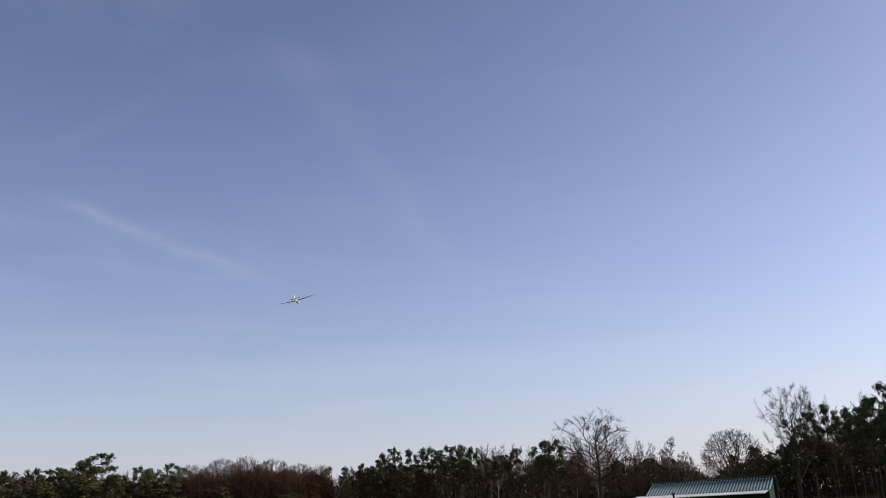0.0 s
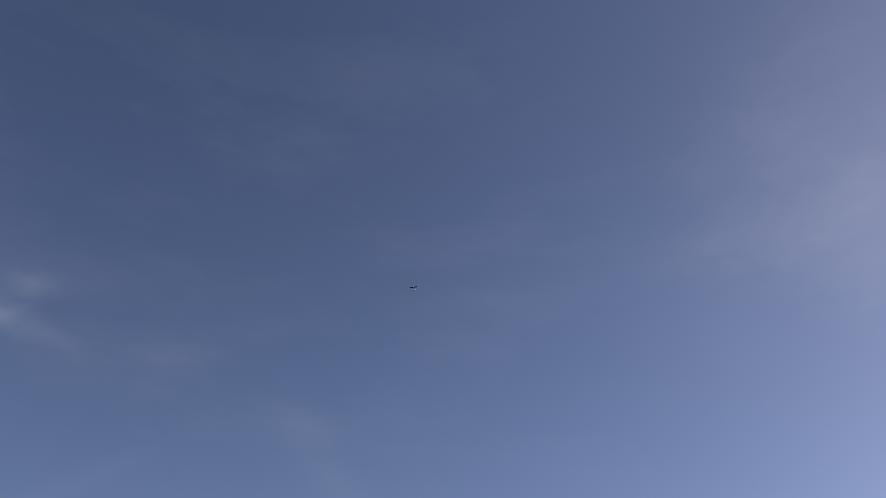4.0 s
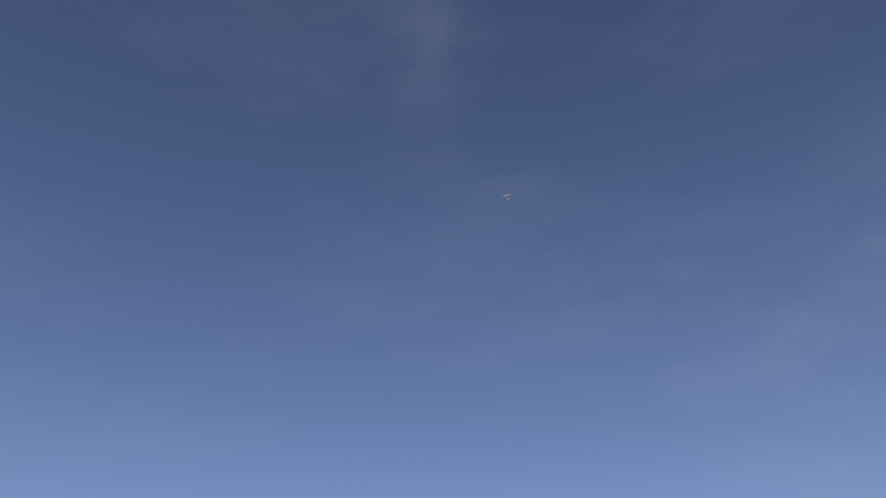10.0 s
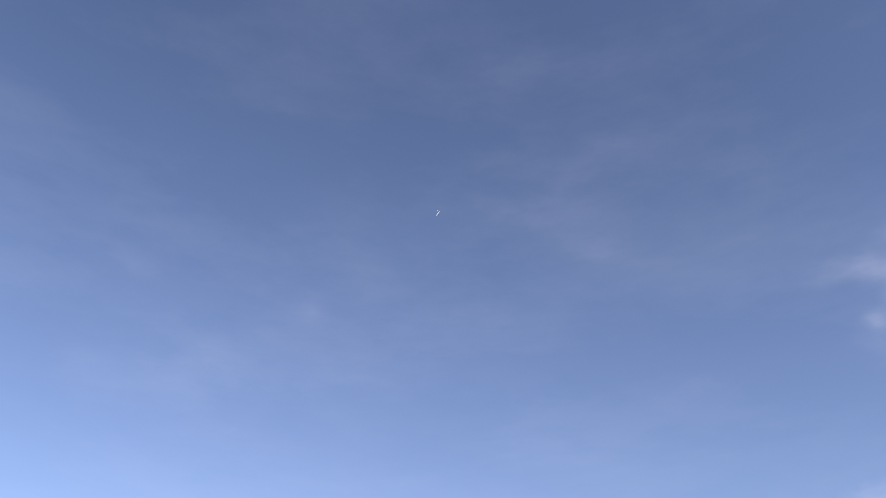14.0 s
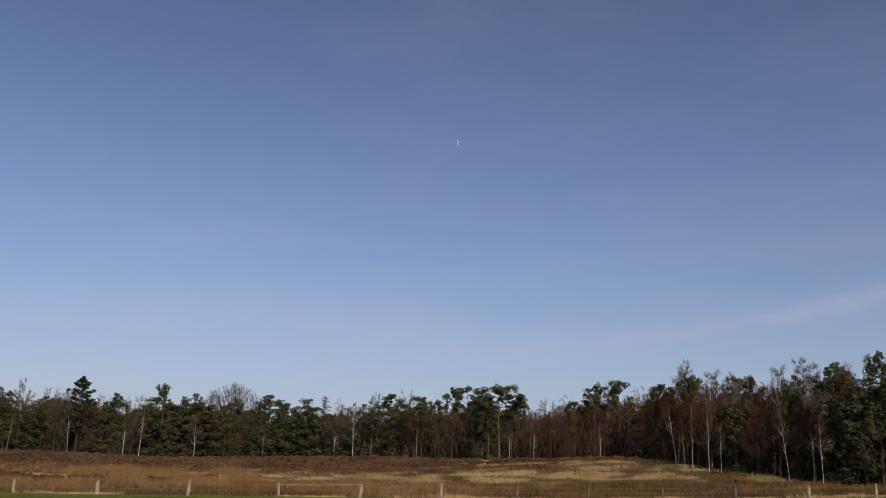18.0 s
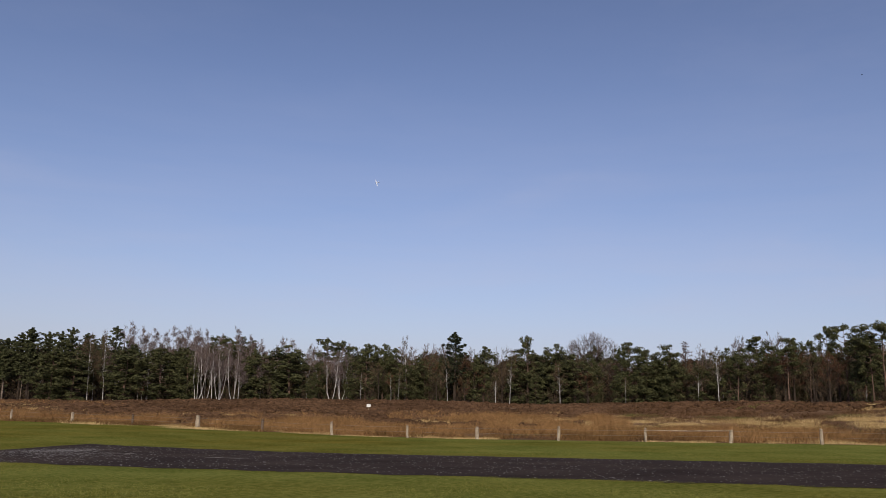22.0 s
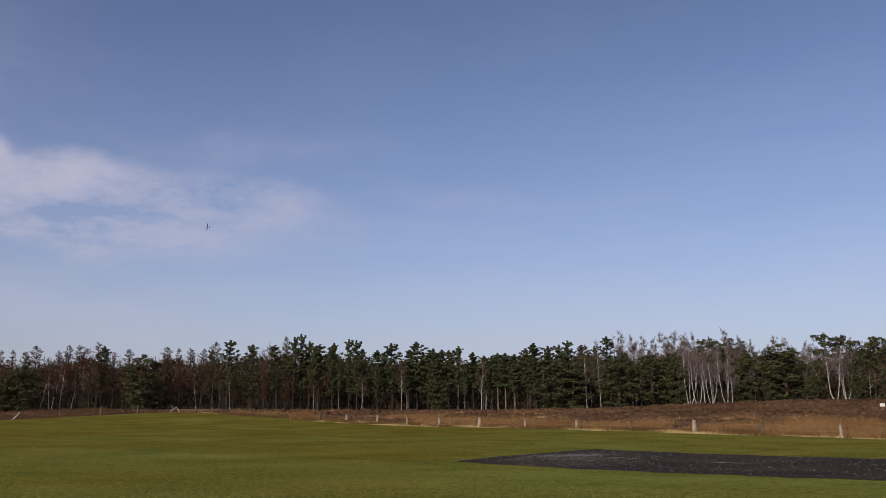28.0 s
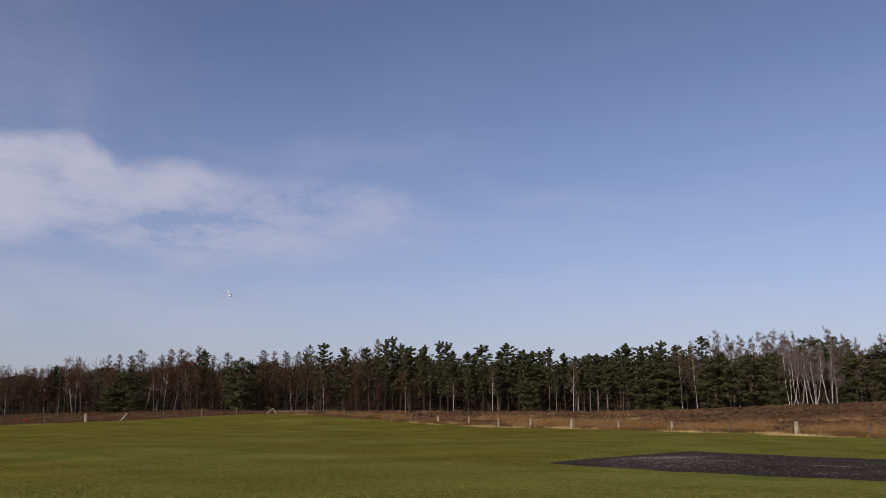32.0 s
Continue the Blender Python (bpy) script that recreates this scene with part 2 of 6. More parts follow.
def turf():
    """Mown grass: fresh green, turning olive where the field rises to its dry corner, with patches and fine grain."""
    m = material("mown_grass", (0.098, 0.118, 0.022), (0.246, 0.246, 0.059), 0.25, 1.0, 26, 0.05, spec=0.0, amount=0.6)
    nt = m.node_tree
    b = nt.nodes["Principled BSDF"]
    fresh = b.inputs["Base Color"].links[0].from_socket
    tc, sep = nt.nodes.new("ShaderNodeTexCoord"), nt.nodes.new("ShaderNodeSeparateXYZ")
    nt.links.new(tc.outputs["Object"], sep.inputs[0])
    slow = nt.nodes.new("ShaderNodeTexNoise")
    slow.inputs["Scale"].default_value, slow.inputs["Detail"].default_value = 0.07, 4
    nt.links.new(tc.outputs["Object"], slow.inputs["Vector"])
    dry = nt.nodes.new("ShaderNodeMapRange")
    for key, v in (("From Min", 15.0), ("From Max", -60.0), ("To Min", -0.45), ("To Max", 0.45)):
        dry.inputs[key].default_value = v
    nt.links.new(sep.outputs["X"], dry.inputs["Value"])
    patch = nt.nodes.new("ShaderNodeMapRange")
    for key, v in (("From Min", 0.3), ("From Max", 0.7), ("To Min", -0.1), ("To Max", 1.1)):
        patch.inputs[key].default_value = v
    nt.links.new(slow.outputs["Fac"], patch.inputs["Value"])
    both = nt.nodes.new("ShaderNodeMath")
    both.operation, both.use_clamp = "ADD", True
    nt.links.new(dry.outputs["Result"], both.inputs[0])
    nt.links.new(patch.outputs["Result"], both.inputs[1])
    olive = nt.nodes.new("ShaderNodeMix")
    olive.data_type, olive.blend_type = "RGBA", "MULTIPLY"
    olive.inputs[7].default_value = (0.90, 0.71, 0.56, 1)
    nt.links.new(both.outputs[0], olive.inputs["Factor"])
    nt.links.new(fresh, olive.inputs[6])
    nt.links.new(olive.outputs[2], b.inputs["Base Color"])
    return m


GRASS = turf()
HEATH = material("heath_floor", (0.10, 0.060, 0.036), (0.26, 0.165, 0.10), 0.10, 1.0, 20, 0.1, spec=0.0)
FOREST = material("forest_floor", (0.03, 0.022, 0.015), (0.08, 0.06, 0.04), 0.2, 1.0, 10, spec=0.0)
PASTURE = material("rough_pasture", (0.045, 0.042, 0.013), (0.165, 0.145, 0.042), 0.2, 1.0, 20, 0.08, spec=0.0)
ASPHALT = material("asphalt", (0.029, 0.019, 0.014), (0.064, 0.044, 0.034), 0.3, 1.0, 30, 0.004, spec=0.05)
PINE_LEAF = material("pine_needles", (0.025, 0.030, 0.013), (0.120, 0.118, 0.050), 0.5, 0.8, 6, island=0.4, spec=0.1)
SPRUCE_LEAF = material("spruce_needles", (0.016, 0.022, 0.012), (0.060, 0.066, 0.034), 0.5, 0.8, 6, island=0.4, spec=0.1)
PINE_BARK = material("pine_bark", (0.07, 0.046, 0.034), (0.25, 0.165, 0.12), 2, 0.95, 6, spec=0.1)
POLE_BARK = material("pale_pine_bark", (0.10, 0.075, 0.058), (0.34, 0.27, 0.22), 2, 0.95, 6, spec=0.1)
POLE_LEAF = material("dark_pine_needles", (0.026, 0.032, 0.015), (0.124, 0.126, 0.057), 0.5, 0.8, 6, island=0.4, spec=0.1)
DARK_BARK = material("grey_brown_bark", (0.030, 0.023, 0.018), (0.095, 0.071, 0.055), 2, 0.95, 6, spec=0.05)
BIRCH_BARK = material("birch_bark", (0.26, 0.23, 0.20), (0.76, 0.72, 0.67), 1.2, 0.85, 5, spec=0.1)
TWIG = material("bare_twigs", (0.056, 0.039, 0.023), (0.195, 0.135, 0.080), 0.5, 0.95, 6, island=0.6, spec=0.1)
RED_TWIG = material("reddish_twigs", (0.062, 0.029, 0.016), (0.19, 0.090, 0.052), 0.5, 0.95, 6, island=0.6, spec=0.1)
GREY_TWIG = material("grey_twigs", (0.095, 0.070, 0.062), (0.27, 0.205, 0.185), 0.5, 0.95, 6, island=0.6, spec=0.1)
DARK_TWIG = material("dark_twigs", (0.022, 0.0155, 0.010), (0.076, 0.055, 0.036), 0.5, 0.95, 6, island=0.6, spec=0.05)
WOOD_POST = material("weathered_post", (0.20, 0.145, 0.095), (0.60, 0.50, 0.37), 1.5, 0.9, 8, 0.01, spec=0.1)
BROWN_POST = material("brown_post", (0.075, 0.050, 0.034), (0.26, 0.19, 0.135), 1.5, 0.9, 8, 0.01, spec=0.1)
WIRE = material("fence_wire", (0.25, 0.24, 0.22), (0.45, 0.43, 0.40), 5, 0.5, 3, metal=0.6)
RUSH = material("dry_rushes", (0.10, 0.050, 0.018), (0.50, 0.285, 0.118), 0.12, 0.9, 8, island=0.5, spec=0.1)
CUSHION = material("heather_cushions", (0.034, 0.019, 0.011), (0.172, 0.098, 0.055), 0.16, 1.0, 34, 0.1, spec=0.0, amount=0.6)
DULL_RUSH = material("dull_rushes", (0.070, 0.040, 0.016), (0.29, 0.165, 0.066), 0.2, 0.95, 8, island=0.5, spec=0.05)
MOSS = material("mossy_turf", (0.07, 0.075, 0.018), (0.21, 0.185, 0.06), 0.15, 0.95, 8, island=0.5, spec=0.05)
# wire coloured dark for shade, yellow-brown for the lit grass seen through it
DULL_WIRE = material("shaded_mesh_wire", (0.05, 0.042, 0.02), (0.12, 0.10, 0.05), 5, 0.8, 3)
STRAW = material("pale_dry_grass", (0.36, 0.235, 0.09), (0.78, 0.57, 0.27), 0.1, 0.9, 10, island=0.7, spec=0.1)
HEATHER = material("heather", (0.050, 0.026, 0.013), (0.24, 0.136, 0.068), 0.12, 0.95, 8, island=0.35, spec=0.05)
GREEN_METAL = material("green_sheet_metal", (0.02, 0.085, 0.07), (0.04, 0.13, 0.11), 1, 0.3, 6, metal=0.2)
# same green sheet, paled to paint the sky's reflection on the ribs
LIT_RIB_METAL = material("sky_lit_roof_rib", (0.24, 0.34, 0.32), (0.36, 0.46, 0.44), 1, 0.28, 6, metal=0.3)
GREEN_WALL = material("dark_green_boards", (0.006, 0.02, 0.016), (0.012, 0.036, 0.028), 1, 0.7, 6, spec=0.15)
PALE_METAL = material("pale_awning_sheet", (0.55, 0.56, 0.56), (0.75, 0.76, 0.76), 1, 0.4, 6, metal=0.2)
DARK_POLE = material("dark_painted_pole", (0.008, 0.009, 0.009), (0.02, 0.021, 0.02), 2, 0.7, 5, spec=0.05)
WHITE_PAINT = material("white_gloss", (0.78, 0.78, 0.76), (0.86, 0.86, 0.85), 2, 0.35, 5)
WING_GREY = material("glider_wing_top", (0.70, 0.71, 0.72), (0.82, 0.83, 0.84), 2, 0.35, 5)
CANOPY = material("dark_canopy", (0.01, 0.012, 0.015), (0.02, 0.022, 0.026), 2, 0.1, 5, spec=0.5)
SOCK_RED = material("red_cloth", (0.45, 0.03, 0.03), (0.6, 0.06, 0.05), 3, 0.9, 5)
SOCK_WHITE = material("white_cloth", (0.7, 0.68, 0.66), (0.8, 0.78, 0.76), 3, 0.9, 5)
CAR_PAINT = material("dark_blue_car_paint", (0.006, 0.007, 0.012), (0.011, 0.013, 0.02), 2, 0.2, 5, spec=0.25)
GREY_CAR_PAINT = material("dark_grey_car_paint", (0.02, 0.021, 0.023), (0.035, 0.036, 0.04), 2, 0.22, 5, spec=0.35)
GLASS_DARK = material("tinted_car_glass", (0.006, 0.007, 0.008), (0.01, 0.011, 0.012), 2, 0.08, 5, spec=0.3)
RUBBER = material("rubber", (0.012, 0.012, 0.012), (0.025, 0.025, 0.025), 3, 0.85, 5)
SIGN_WHITE = material("white_sign", (0.7, 0.68, 0.64), (0.82, 0.8, 0.76), 2, 0.6, 5)
CHIP = material("pale_chippings", (0.10, 0.09, 0.08), (0.36, 0.33, 0.30), 2, 0.95, 5, island=0.6, spec=0.1)
GRASS_BLADE = material("grass_blades", (0.10, 0.110, 0.020), (0.245, 0.232, 0.056), 0.3, 0.9, 6, island=0.6, spec=0.1)
WING_DARK = material("dark_wing_underside", (0.012, 0.014, 0.022), (0.025, 0.028, 0.04), 2, 0.4, 5)
ORANGE_NET = material("orange_red_netting", (0.30, 0.035, 0.02), (0.50, 0.07, 0.035), 3, 0.8, 5)

# ---- mesh helpers ----


class Shape:
    """Vertices and faces that are gathered, and then made into one mesh."""

    def __init__(self):
        self.v, self.f = [], []

    def tube(self, pts, radii, sides=5, cap=True):
        start = len(self.v)
        prev = None
        for i, (p, r) in enumerate(zip(pts, radii)):
            p = Vector(p)
            d = (Vector(pts[min(i + 1, len(pts) - 1)]) - Vector(pts[max(i - 1, 0)]))
            d = d.normalized() if d.length > 1e-9 else Vector((0, 0, 1))
            a = d.cross(Vector((1, 0, 0)) if abs(d.x) < 0.8 else Vector((0, 1, 0))).normalized()
            b = d.cross(a)
            for k in range(sides):
                w = 2 * math.pi * k / sides
                self.v.append(p + r * (math.cos(w) * a + math.sin(w) * b))
            if i:
                o = start + (i - 1) * sides
                for k in range(sides):
                    k2 = (k + 1) % sides
                    self.f.append((o + k, o + k2, o + sides + k2, o + sides + k))
        if cap and sides > 2:
            self.f.append(tuple(range(start + sides - 1, start - 1, -1)))
            n = len(self.v)
            self.f.append(tuple(range(n - sides, n)))
        return self

    def box(self, x0, x1, y0, y1, z0, z1, m=None):
        s = len(self.v)
        for z in (z0, z1):
            for x, y in ((x0, y0), (x1, y0), (x1, y1), (x0, y1)):
                p = Vector((x, y, z))
                self.v.append(m @ p if m else p)
        self.f += [tuple(s + k for k in q) for q in ((3, 2, 1, 0), (4, 5, 6, 7), (0, 1, 5, 4), (1, 2, 6, 5), (2, 3, 7, 6), (3, 0, 4, 7))]
        return self

    def poly(self, pts):
        s = len(self.v)
        self.v += [Vector(p) for p in pts]
        self.f.append(tuple(range(s, s + len(pts))))
        return self

    def prism(self, outline, depth, m=None):
        """A flat outline in x and z, with a thickness in y."""
        s, n = len(self.v), len(outline)
        for y in (-depth / 2, depth / 2):
            for x, z in outline:
                p = Vector((x, y, z))
                self.v.append(m @ p if m else p)
        self.f.append(tuple(s + k for k in range(n)))
        self.f.append(tuple(s + n + k for k in range(n - 1, -1, -1)))
        for k in range(n):
            k2 = (k + 1) % n
            self.f.append((s + k2, s + k, s + n + k, s + n + k2))
        return self

    def mesh(self, name, mat, smooth=False):
        me = bpy.data.meshes.new(name)
        me.from_pydata([tuple(p) for p in self.v], [], self.f)
        me.materials.append(mat)
        if smooth:
            me.shade_smooth()
        me.update()
        return me


def part(name, shape, mat, parent, label="", smooth=False):
    ob = new(name, shape if isinstance(shape, bpy.types.Mesh) else shape.mesh(name, mat, smooth))
    ob.parent = parent
    if label:
        ob["label"] = label
    if name in ("branchwork", "twig_haze", "brushwood", "pale_branchwork", "crown"):
        ob["kind"] = "stuff"
    return ob


def thing(name, label, category, group="", kind="", m=None):
    ob = tagged(new(name), label, category, group, kind)
    ob.empty_display_size = 0.1
    if m:
        ob.matrix_basis = m
    return ob


def fast_mesh(name, verts, faces, mats):
    """A mesh out of numpy arrays of triangles or quads."""
    me = bpy.data.meshes.new(name)
    n, k = faces.shape
    me.vertices.add(len(verts))
    me.vertices.foreach_set("co", np.asarray(verts, dtype=np.float32).ravel())
    me.loops.add(n * k)
    me.loops.foreach_set("vertex_index", faces.astype(np.int32).ravel())
    me.polygons.add(n)
    me.polygons.foreach_set("loop_start", np.arange(0, n * k, k, dtype=np.int32))
    for m in mats:
        me.materials.append(m)
    me.update(calc_edges=True)
    return me


# ---- the ground ----


def ease(a, b, v):
    t = np.clip((np.asarray(v, dtype=float) - a) / (b - a), 0, 1)
    return t * t * (3 - 2 * t)


def bell(x, y, cx, cy, sx, sy):
    return np.exp(-((x - cx) ** 2 / (2 * sx * sx) + (y - cy) ** 2 / (2 * sy * sy)))


FENCE_Y, FENCE_X = 64.0, -136.0


def height(x, y):
    """The height of the ground: a mown field that rises to a corner, and a heath with a low ridge."""
    x, y = np.asarray(x, dtype=float), np.asarray(y, dtype=float)
    z = 0.2 * ease(4, 20, y) + 0.0148 * np.clip(x, -30, 40) * ease(5, 25, y) + 0.5 * ease(-15, -50, x) * ease(0, 30, y) + 0.3 * ease(40, 64, y)
    z = z + 2.0 * bell(x, y, -140, 72, 32, 28)
    q = y - FENCE_Y
    z = z + 3.6 * ease(0, 80, q) * (0.72 + 0.28 * ease(-120, -50, x)) * (1 - 0.3 * ease(30, 80, x))
    z = z + 1.8 * bell(x, y, 36, 105, 12, 10) + 0.7 * bell(x, y, 14, 130, 24, 18) + 1.1 * bell(x, y, 56, 80, 16, 16) + 0.5 * bell(x, y, 5, 118, 22, 14)
    z = z + 0.35 * ease(15, 68, q) * ease(-115, -65, x) * (1 - 0.75 * ease(-50, -5, x))
    z = z + 1.55 * bell(x, y, 93, -36, 26, 26) + 1.9 * bell(x, y, 152, -13, 38, 22)
    z = z + 1.5 * ease(-140, -180, x) * ease(-30, 40, y)
    far = np.hypot(x, y)
    z = z + 0.10 * (np.sin(x * 0.23 + 1.3) * np.cos(y * 0.31)) * ease(2, 12, q)
    # rise added unseen behind the wood's edge to shut out sky between low stems
    behind = far - edge(np.degrees(np.arctan2(-x, y)))
    z = z + (4.5 + 2.5 * ease(-55, -150, x)) * ease(8, 60, behind)
    return z * (1 - ease(400, 900, far))


def on_ground(x, y):
    return float(height(x, y))


def stretch(dense, far, step):
    near = np.arange(-dense, dense + 0.1, step)
    out = dense * np.power(far / dense, np.linspace(0, 1, 26))[1:]
    return np.concatenate([-out[::-1], near, out])


def build_ground():
    xs = np.unique(np.round(np.concatenate([stretch(210, 3500, 3.0), [FENCE_X]]), 3))
    ys = np.unique(np.round(np.concatenate([stretch(210, 3500, 3.0), [FENCE_Y + 0.4]]), 3))
    gx, gy = np.meshgrid(xs, ys)
    gz = height(gx, gy)
    verts = np.stack([gx.ravel(), gy.ravel(), gz.ravel()], 1)
    nx, ny = len(xs), len(ys)
    i, j = np.meshgrid(np.arange(nx - 1), np.arange(ny - 1))
    a = (j * nx + i).ravel()
    faces = np.stack([a, a + 1, a + nx + 1, a + nx], 1)
    me = fast_mesh("ground", verts, faces, [GRASS, HEATH, FOREST, PASTURE])
    cx, cy = (xs[i] + xs[i + 1]).ravel() / 2, (ys[j] + ys[j + 1]).ravel() / 2
    az, d = np.degrees(np.arctan2(-cx, cy)), np.hypot(cx, cy)
    slot = np.where((cy > FENCE_Y + 0.4) | (cx < FENCE_X), 1, 0)
    slot = np.where((slot == 0) & (cx > 62 - 0.3 * cy), 3, slot)
    slot = np.where(d > edge(az) - 1.5, 2, slot)
    me.polygons.foreach_set("material_index", slot.astype(np.int32))
    me.shade_smooth()
    tagged(new("ground", me), "short mown grass field bordered by brown heath", "ground", kind="structure")


# how far the wood stands off and how high its tops rise, by direction (degrees to the left of +y)
EDGE_AZ = (-180, -130, -118, -112, -91, -66, -60, -45, -33, -25, -19, -9, 0, 15, 32, 46, 57, 84, 110, 180)
EDGE_D = (150, 120, 112, 165, 170, 150, 130, 95, 92, 101, 112, 122, 130, 140, 150, 175, 185, 185, 180, 150)
TOP_AZ = (-125, -118, -116.5, -113, -110, -105.5, -103, -98, -94, -91, -85.7, -81.5, -76, -72.5, -68, -63.5, -50, -41, -33, -29.6, -25, -22, -16,
          -13, -10.4, -7.7, -4, 1, 4, 7, 11.2, 13, 15.8, 19, 24.3, 27, 30, 34, 37.5, 42, 46, 50, 54, 57.4, 62, 66, 69.6, 74.5, 77.3, 80, 82, 86)
TOP_EL = (6.5, 6.3, 6.4, 5.4, 4.4, 2.7, 4.1, 4.5, 4.8, 4.8, 4.4, 3.9, 4.3, 4.0, 4.5, 4.3, 7, 7.9, 8.0, 7.7, 7.2, 7.3, 6.3,
          5.0, 6.0, 6.0, 5.3, 4.9, 4.6, 5.3, 5.2, 4.6, 5.3, 5.0, 4.7, 4.6, 5.3, 5.0, 5.0, 4.7, 4.3, 4.4, 4.8, 5.0, 4.6, 4.2, 4.3, 3.85, 3.5, 3.0, 2.7, 2.4)


def edge(az):
    return np.interp(az, EDGE_AZ, EDGE_D)


def at(az, d):
    a = radians(az)
    return -d * math.sin(a), d * math.cos(a)


build_ground()


def sheet_on_ground(name, mat, inside, x0, x1, y0, y1, step, lift, label, category):
    nx, ny = int((x1 - x0) / step) + 1, int((y1 - y0) / step) + 1
    gx, gy = np.meshgrid(np.linspace(x0, x1, nx), np.linspace(y0, y1, ny))
    px, py = inside(gx, gy)
    gz = height(px, py) + lift
    i, j = np.meshgrid(np.arange(nx - 1), np.arange(ny - 1))
    a = (j * nx + i).ravel()
    me = fast_mesh(name, np.stack([px.ravel(), py.ravel(), gz.ravel()], 1), np.stack([a, a + 1, a + nx + 1, a + nx], 1), [mat])
    return tagged(new(name, me), label, category, kind="structure")


RUNWAY_T, RUNWAY_END = (0.0, 0.03, 0.14, 0.33, 0.53, 0.8, 1.0), (-23.5, -25.8, -26.5, -27.6, -28.3, -29.6, -30.3)


def runway_shape(gx, gy):
    # the end is cut at a slant and its edges are slightly ragged
    t = (gy - 23.3) / 15.0
    end = np.interp(t, RUNWAY_T, RUNWAY_END)
    x = np.where(gx < -20, -20 + (gx + 20) / 9.0 * (-20 - end), gx)
    wob = 0.18 * np.sin(gx * 1.7) + 0.12 * np.sin(gx * 4.1 + 1)
    return x, gy + wob * (np.abs(t - 0.5) > 0.49)


sheet_on_ground("runway", ASPHALT, runway_shape, -29, 45, 23.3, 38.3, 0.5, 0.012, "worn dark asphalt runway strip in the grass", "runway")

# ---- trees ----
rng = np.random.default_rng(7)


def needle_quads(centres, size, flat=0.5, seed=0):
    """Slim tufts of needles, one at each centre."""
    r = np.random.default_rng(seed)
    n = len(centres)
    u = r.normal(size=(n, 3)) * np.array([1, 1, flat])
    u /= np.linalg.norm(u, axis=1)[:, None]
    w = np.cross(u, r.normal(size=(n, 3)) * np.array([0.5, 0.5, 1]))
    w /= np.linalg.norm(w, axis=1)[:, None] + 1e-9
    s = size * r.uniform(0.6, 1.4, (n, 1))
    c = np.asarray(centres)
    v = np.stack([c - u * s - w * s * 0.42, c - u * s * 0.6 + w * s * 0.5, c + u * s], 1)
    return v.reshape(-1, 3), np.arange(3 * n).reshape(n, 3)


ICO = [(0, 0, 1)] + [(0.894 * math.cos(k * 1.2566), 0.894 * math.sin(k * 1.2566), 0.447) for k in range(5)] + [
    (0.894 * math.cos(k * 1.2566 + 0.628), 0.894 * math.sin(k * 1.2566 + 0.628), -0.447) for k in range(5)] + [(0, 0, -1)]
ICO_F = [(0, 1 + k, 1 + (k + 1) % 5) for k in range(5)] + [(1 + k, 6 + k, 1 + (k + 1) % 5) for k in range(5)] + [
    (1 + (k + 1) % 5, 6 + k, 6 + (k + 1) % 5) for k in range(5)] + [(11, 6 + (k + 1) % 5, 6 + k) for k in range(5)]


def tufts_facing(centres, normals, size, seed=0):
    """Slim tufts of needles that lie in the skin of their clump."""
    r = np.random.default_rng(seed)
    c, nrm = np.asarray(centres), np.asarray(normals)
    n = len(c)
    nrm = nrm / (np.linalg.norm(nrm, axis=1)[:, None] + 1e-9)
    u = np.cross(nrm, r.normal(size=(n, 3)))
    u /= np.linalg.norm(u, axis=1)[:, None] + 1e-9
    w = np.cross(nrm, u)
    s = size * r.uniform(0.6, 1.4, (n, 1))
    v = np.stack([c - u * s - w * s * 0.38, c - u * s * 0.7 + w * s * 0.45, c + u * s + nrm * s * 0.25], 1)
    return v.reshape(-1, 3), np.arange(3 * n).reshape(n, 3)


def branch_fan(shape, base, direction, length, radius, depth, r, tips, droop=0.0, sides=3, kids=(3, 5), spread=0.6, bound=None):
    """A limb that forks; its ends are gathered in tips."""
    pts, p, d = [Vector(base)], Vector(base), Vector(direction).normalized()
    steps = 2 if depth else 1
    for _ in range(steps):
        d = (d + Vector(r.normal(0, 0.13, 3)) + Vector((0, 0, -droop * 0.2))).normalized()
        p = p + d * length / steps
        if bound and (p - bound[0]).length > bound[1]:
            p = bound[0] + (p - bound[0]).normalized() * bound[1] * r.uniform(0.93, 1.0)
        pts.append(p.copy())
    shape.tube(pts, [radius, radius * 0.6, radius * 0.25] if depth else [radius, radius * 0.3], sides, False)
    if depth == 0:
        tips.append((pts[0], pts[-1], d))
        return
    for _ in range(int(r.integers(kids[0], kids[1] + 1))):
        k = r.uniform(0.3, 1.0)
        i = min(int(k * steps), steps - 1)
        b = pts[i].lerp(pts[i + 1], k * steps - i)
        nd = (d + Vector(r.normal(0, spread, 3)) + Vector((0, 0, 0.15 - droop))).normalized()
        branch_fan(shape, b, nd, length * r.uniform(0.45, 0.7), radius * 0.52, depth - 1, r, tips, droop, 3, kids, spread, bound)


def twig_tris(tips, count, length, width, r, droop=0.0, spread=0.7):
    """Fine twigs: long thin blades that start along the last branches."""
    v = np.zeros((len(tips) * count, 3, 3))
    n = 0
    for a, b, d in tips:
        for _ in range(count):
            k = r.uniform(0, 1)
            s = np.array(a.lerp(b, k))
            dirn = np.array(d) + r.normal(0, spread, 3)
            dirn[2] -= droop
            dirn /= np.linalg.norm(dirn)
            side = np.cross(dirn, r.normal(size=3))
            side /= np.linalg.norm(side) + 1e-9
            ln = length * r.uniform(0.5, 1.3)
            v[n] = s - side * width, s + side * width, s + dirn * ln
            n += 1
    return v.reshape(-1, 3), np.arange(3 * n).reshape(n, 3)


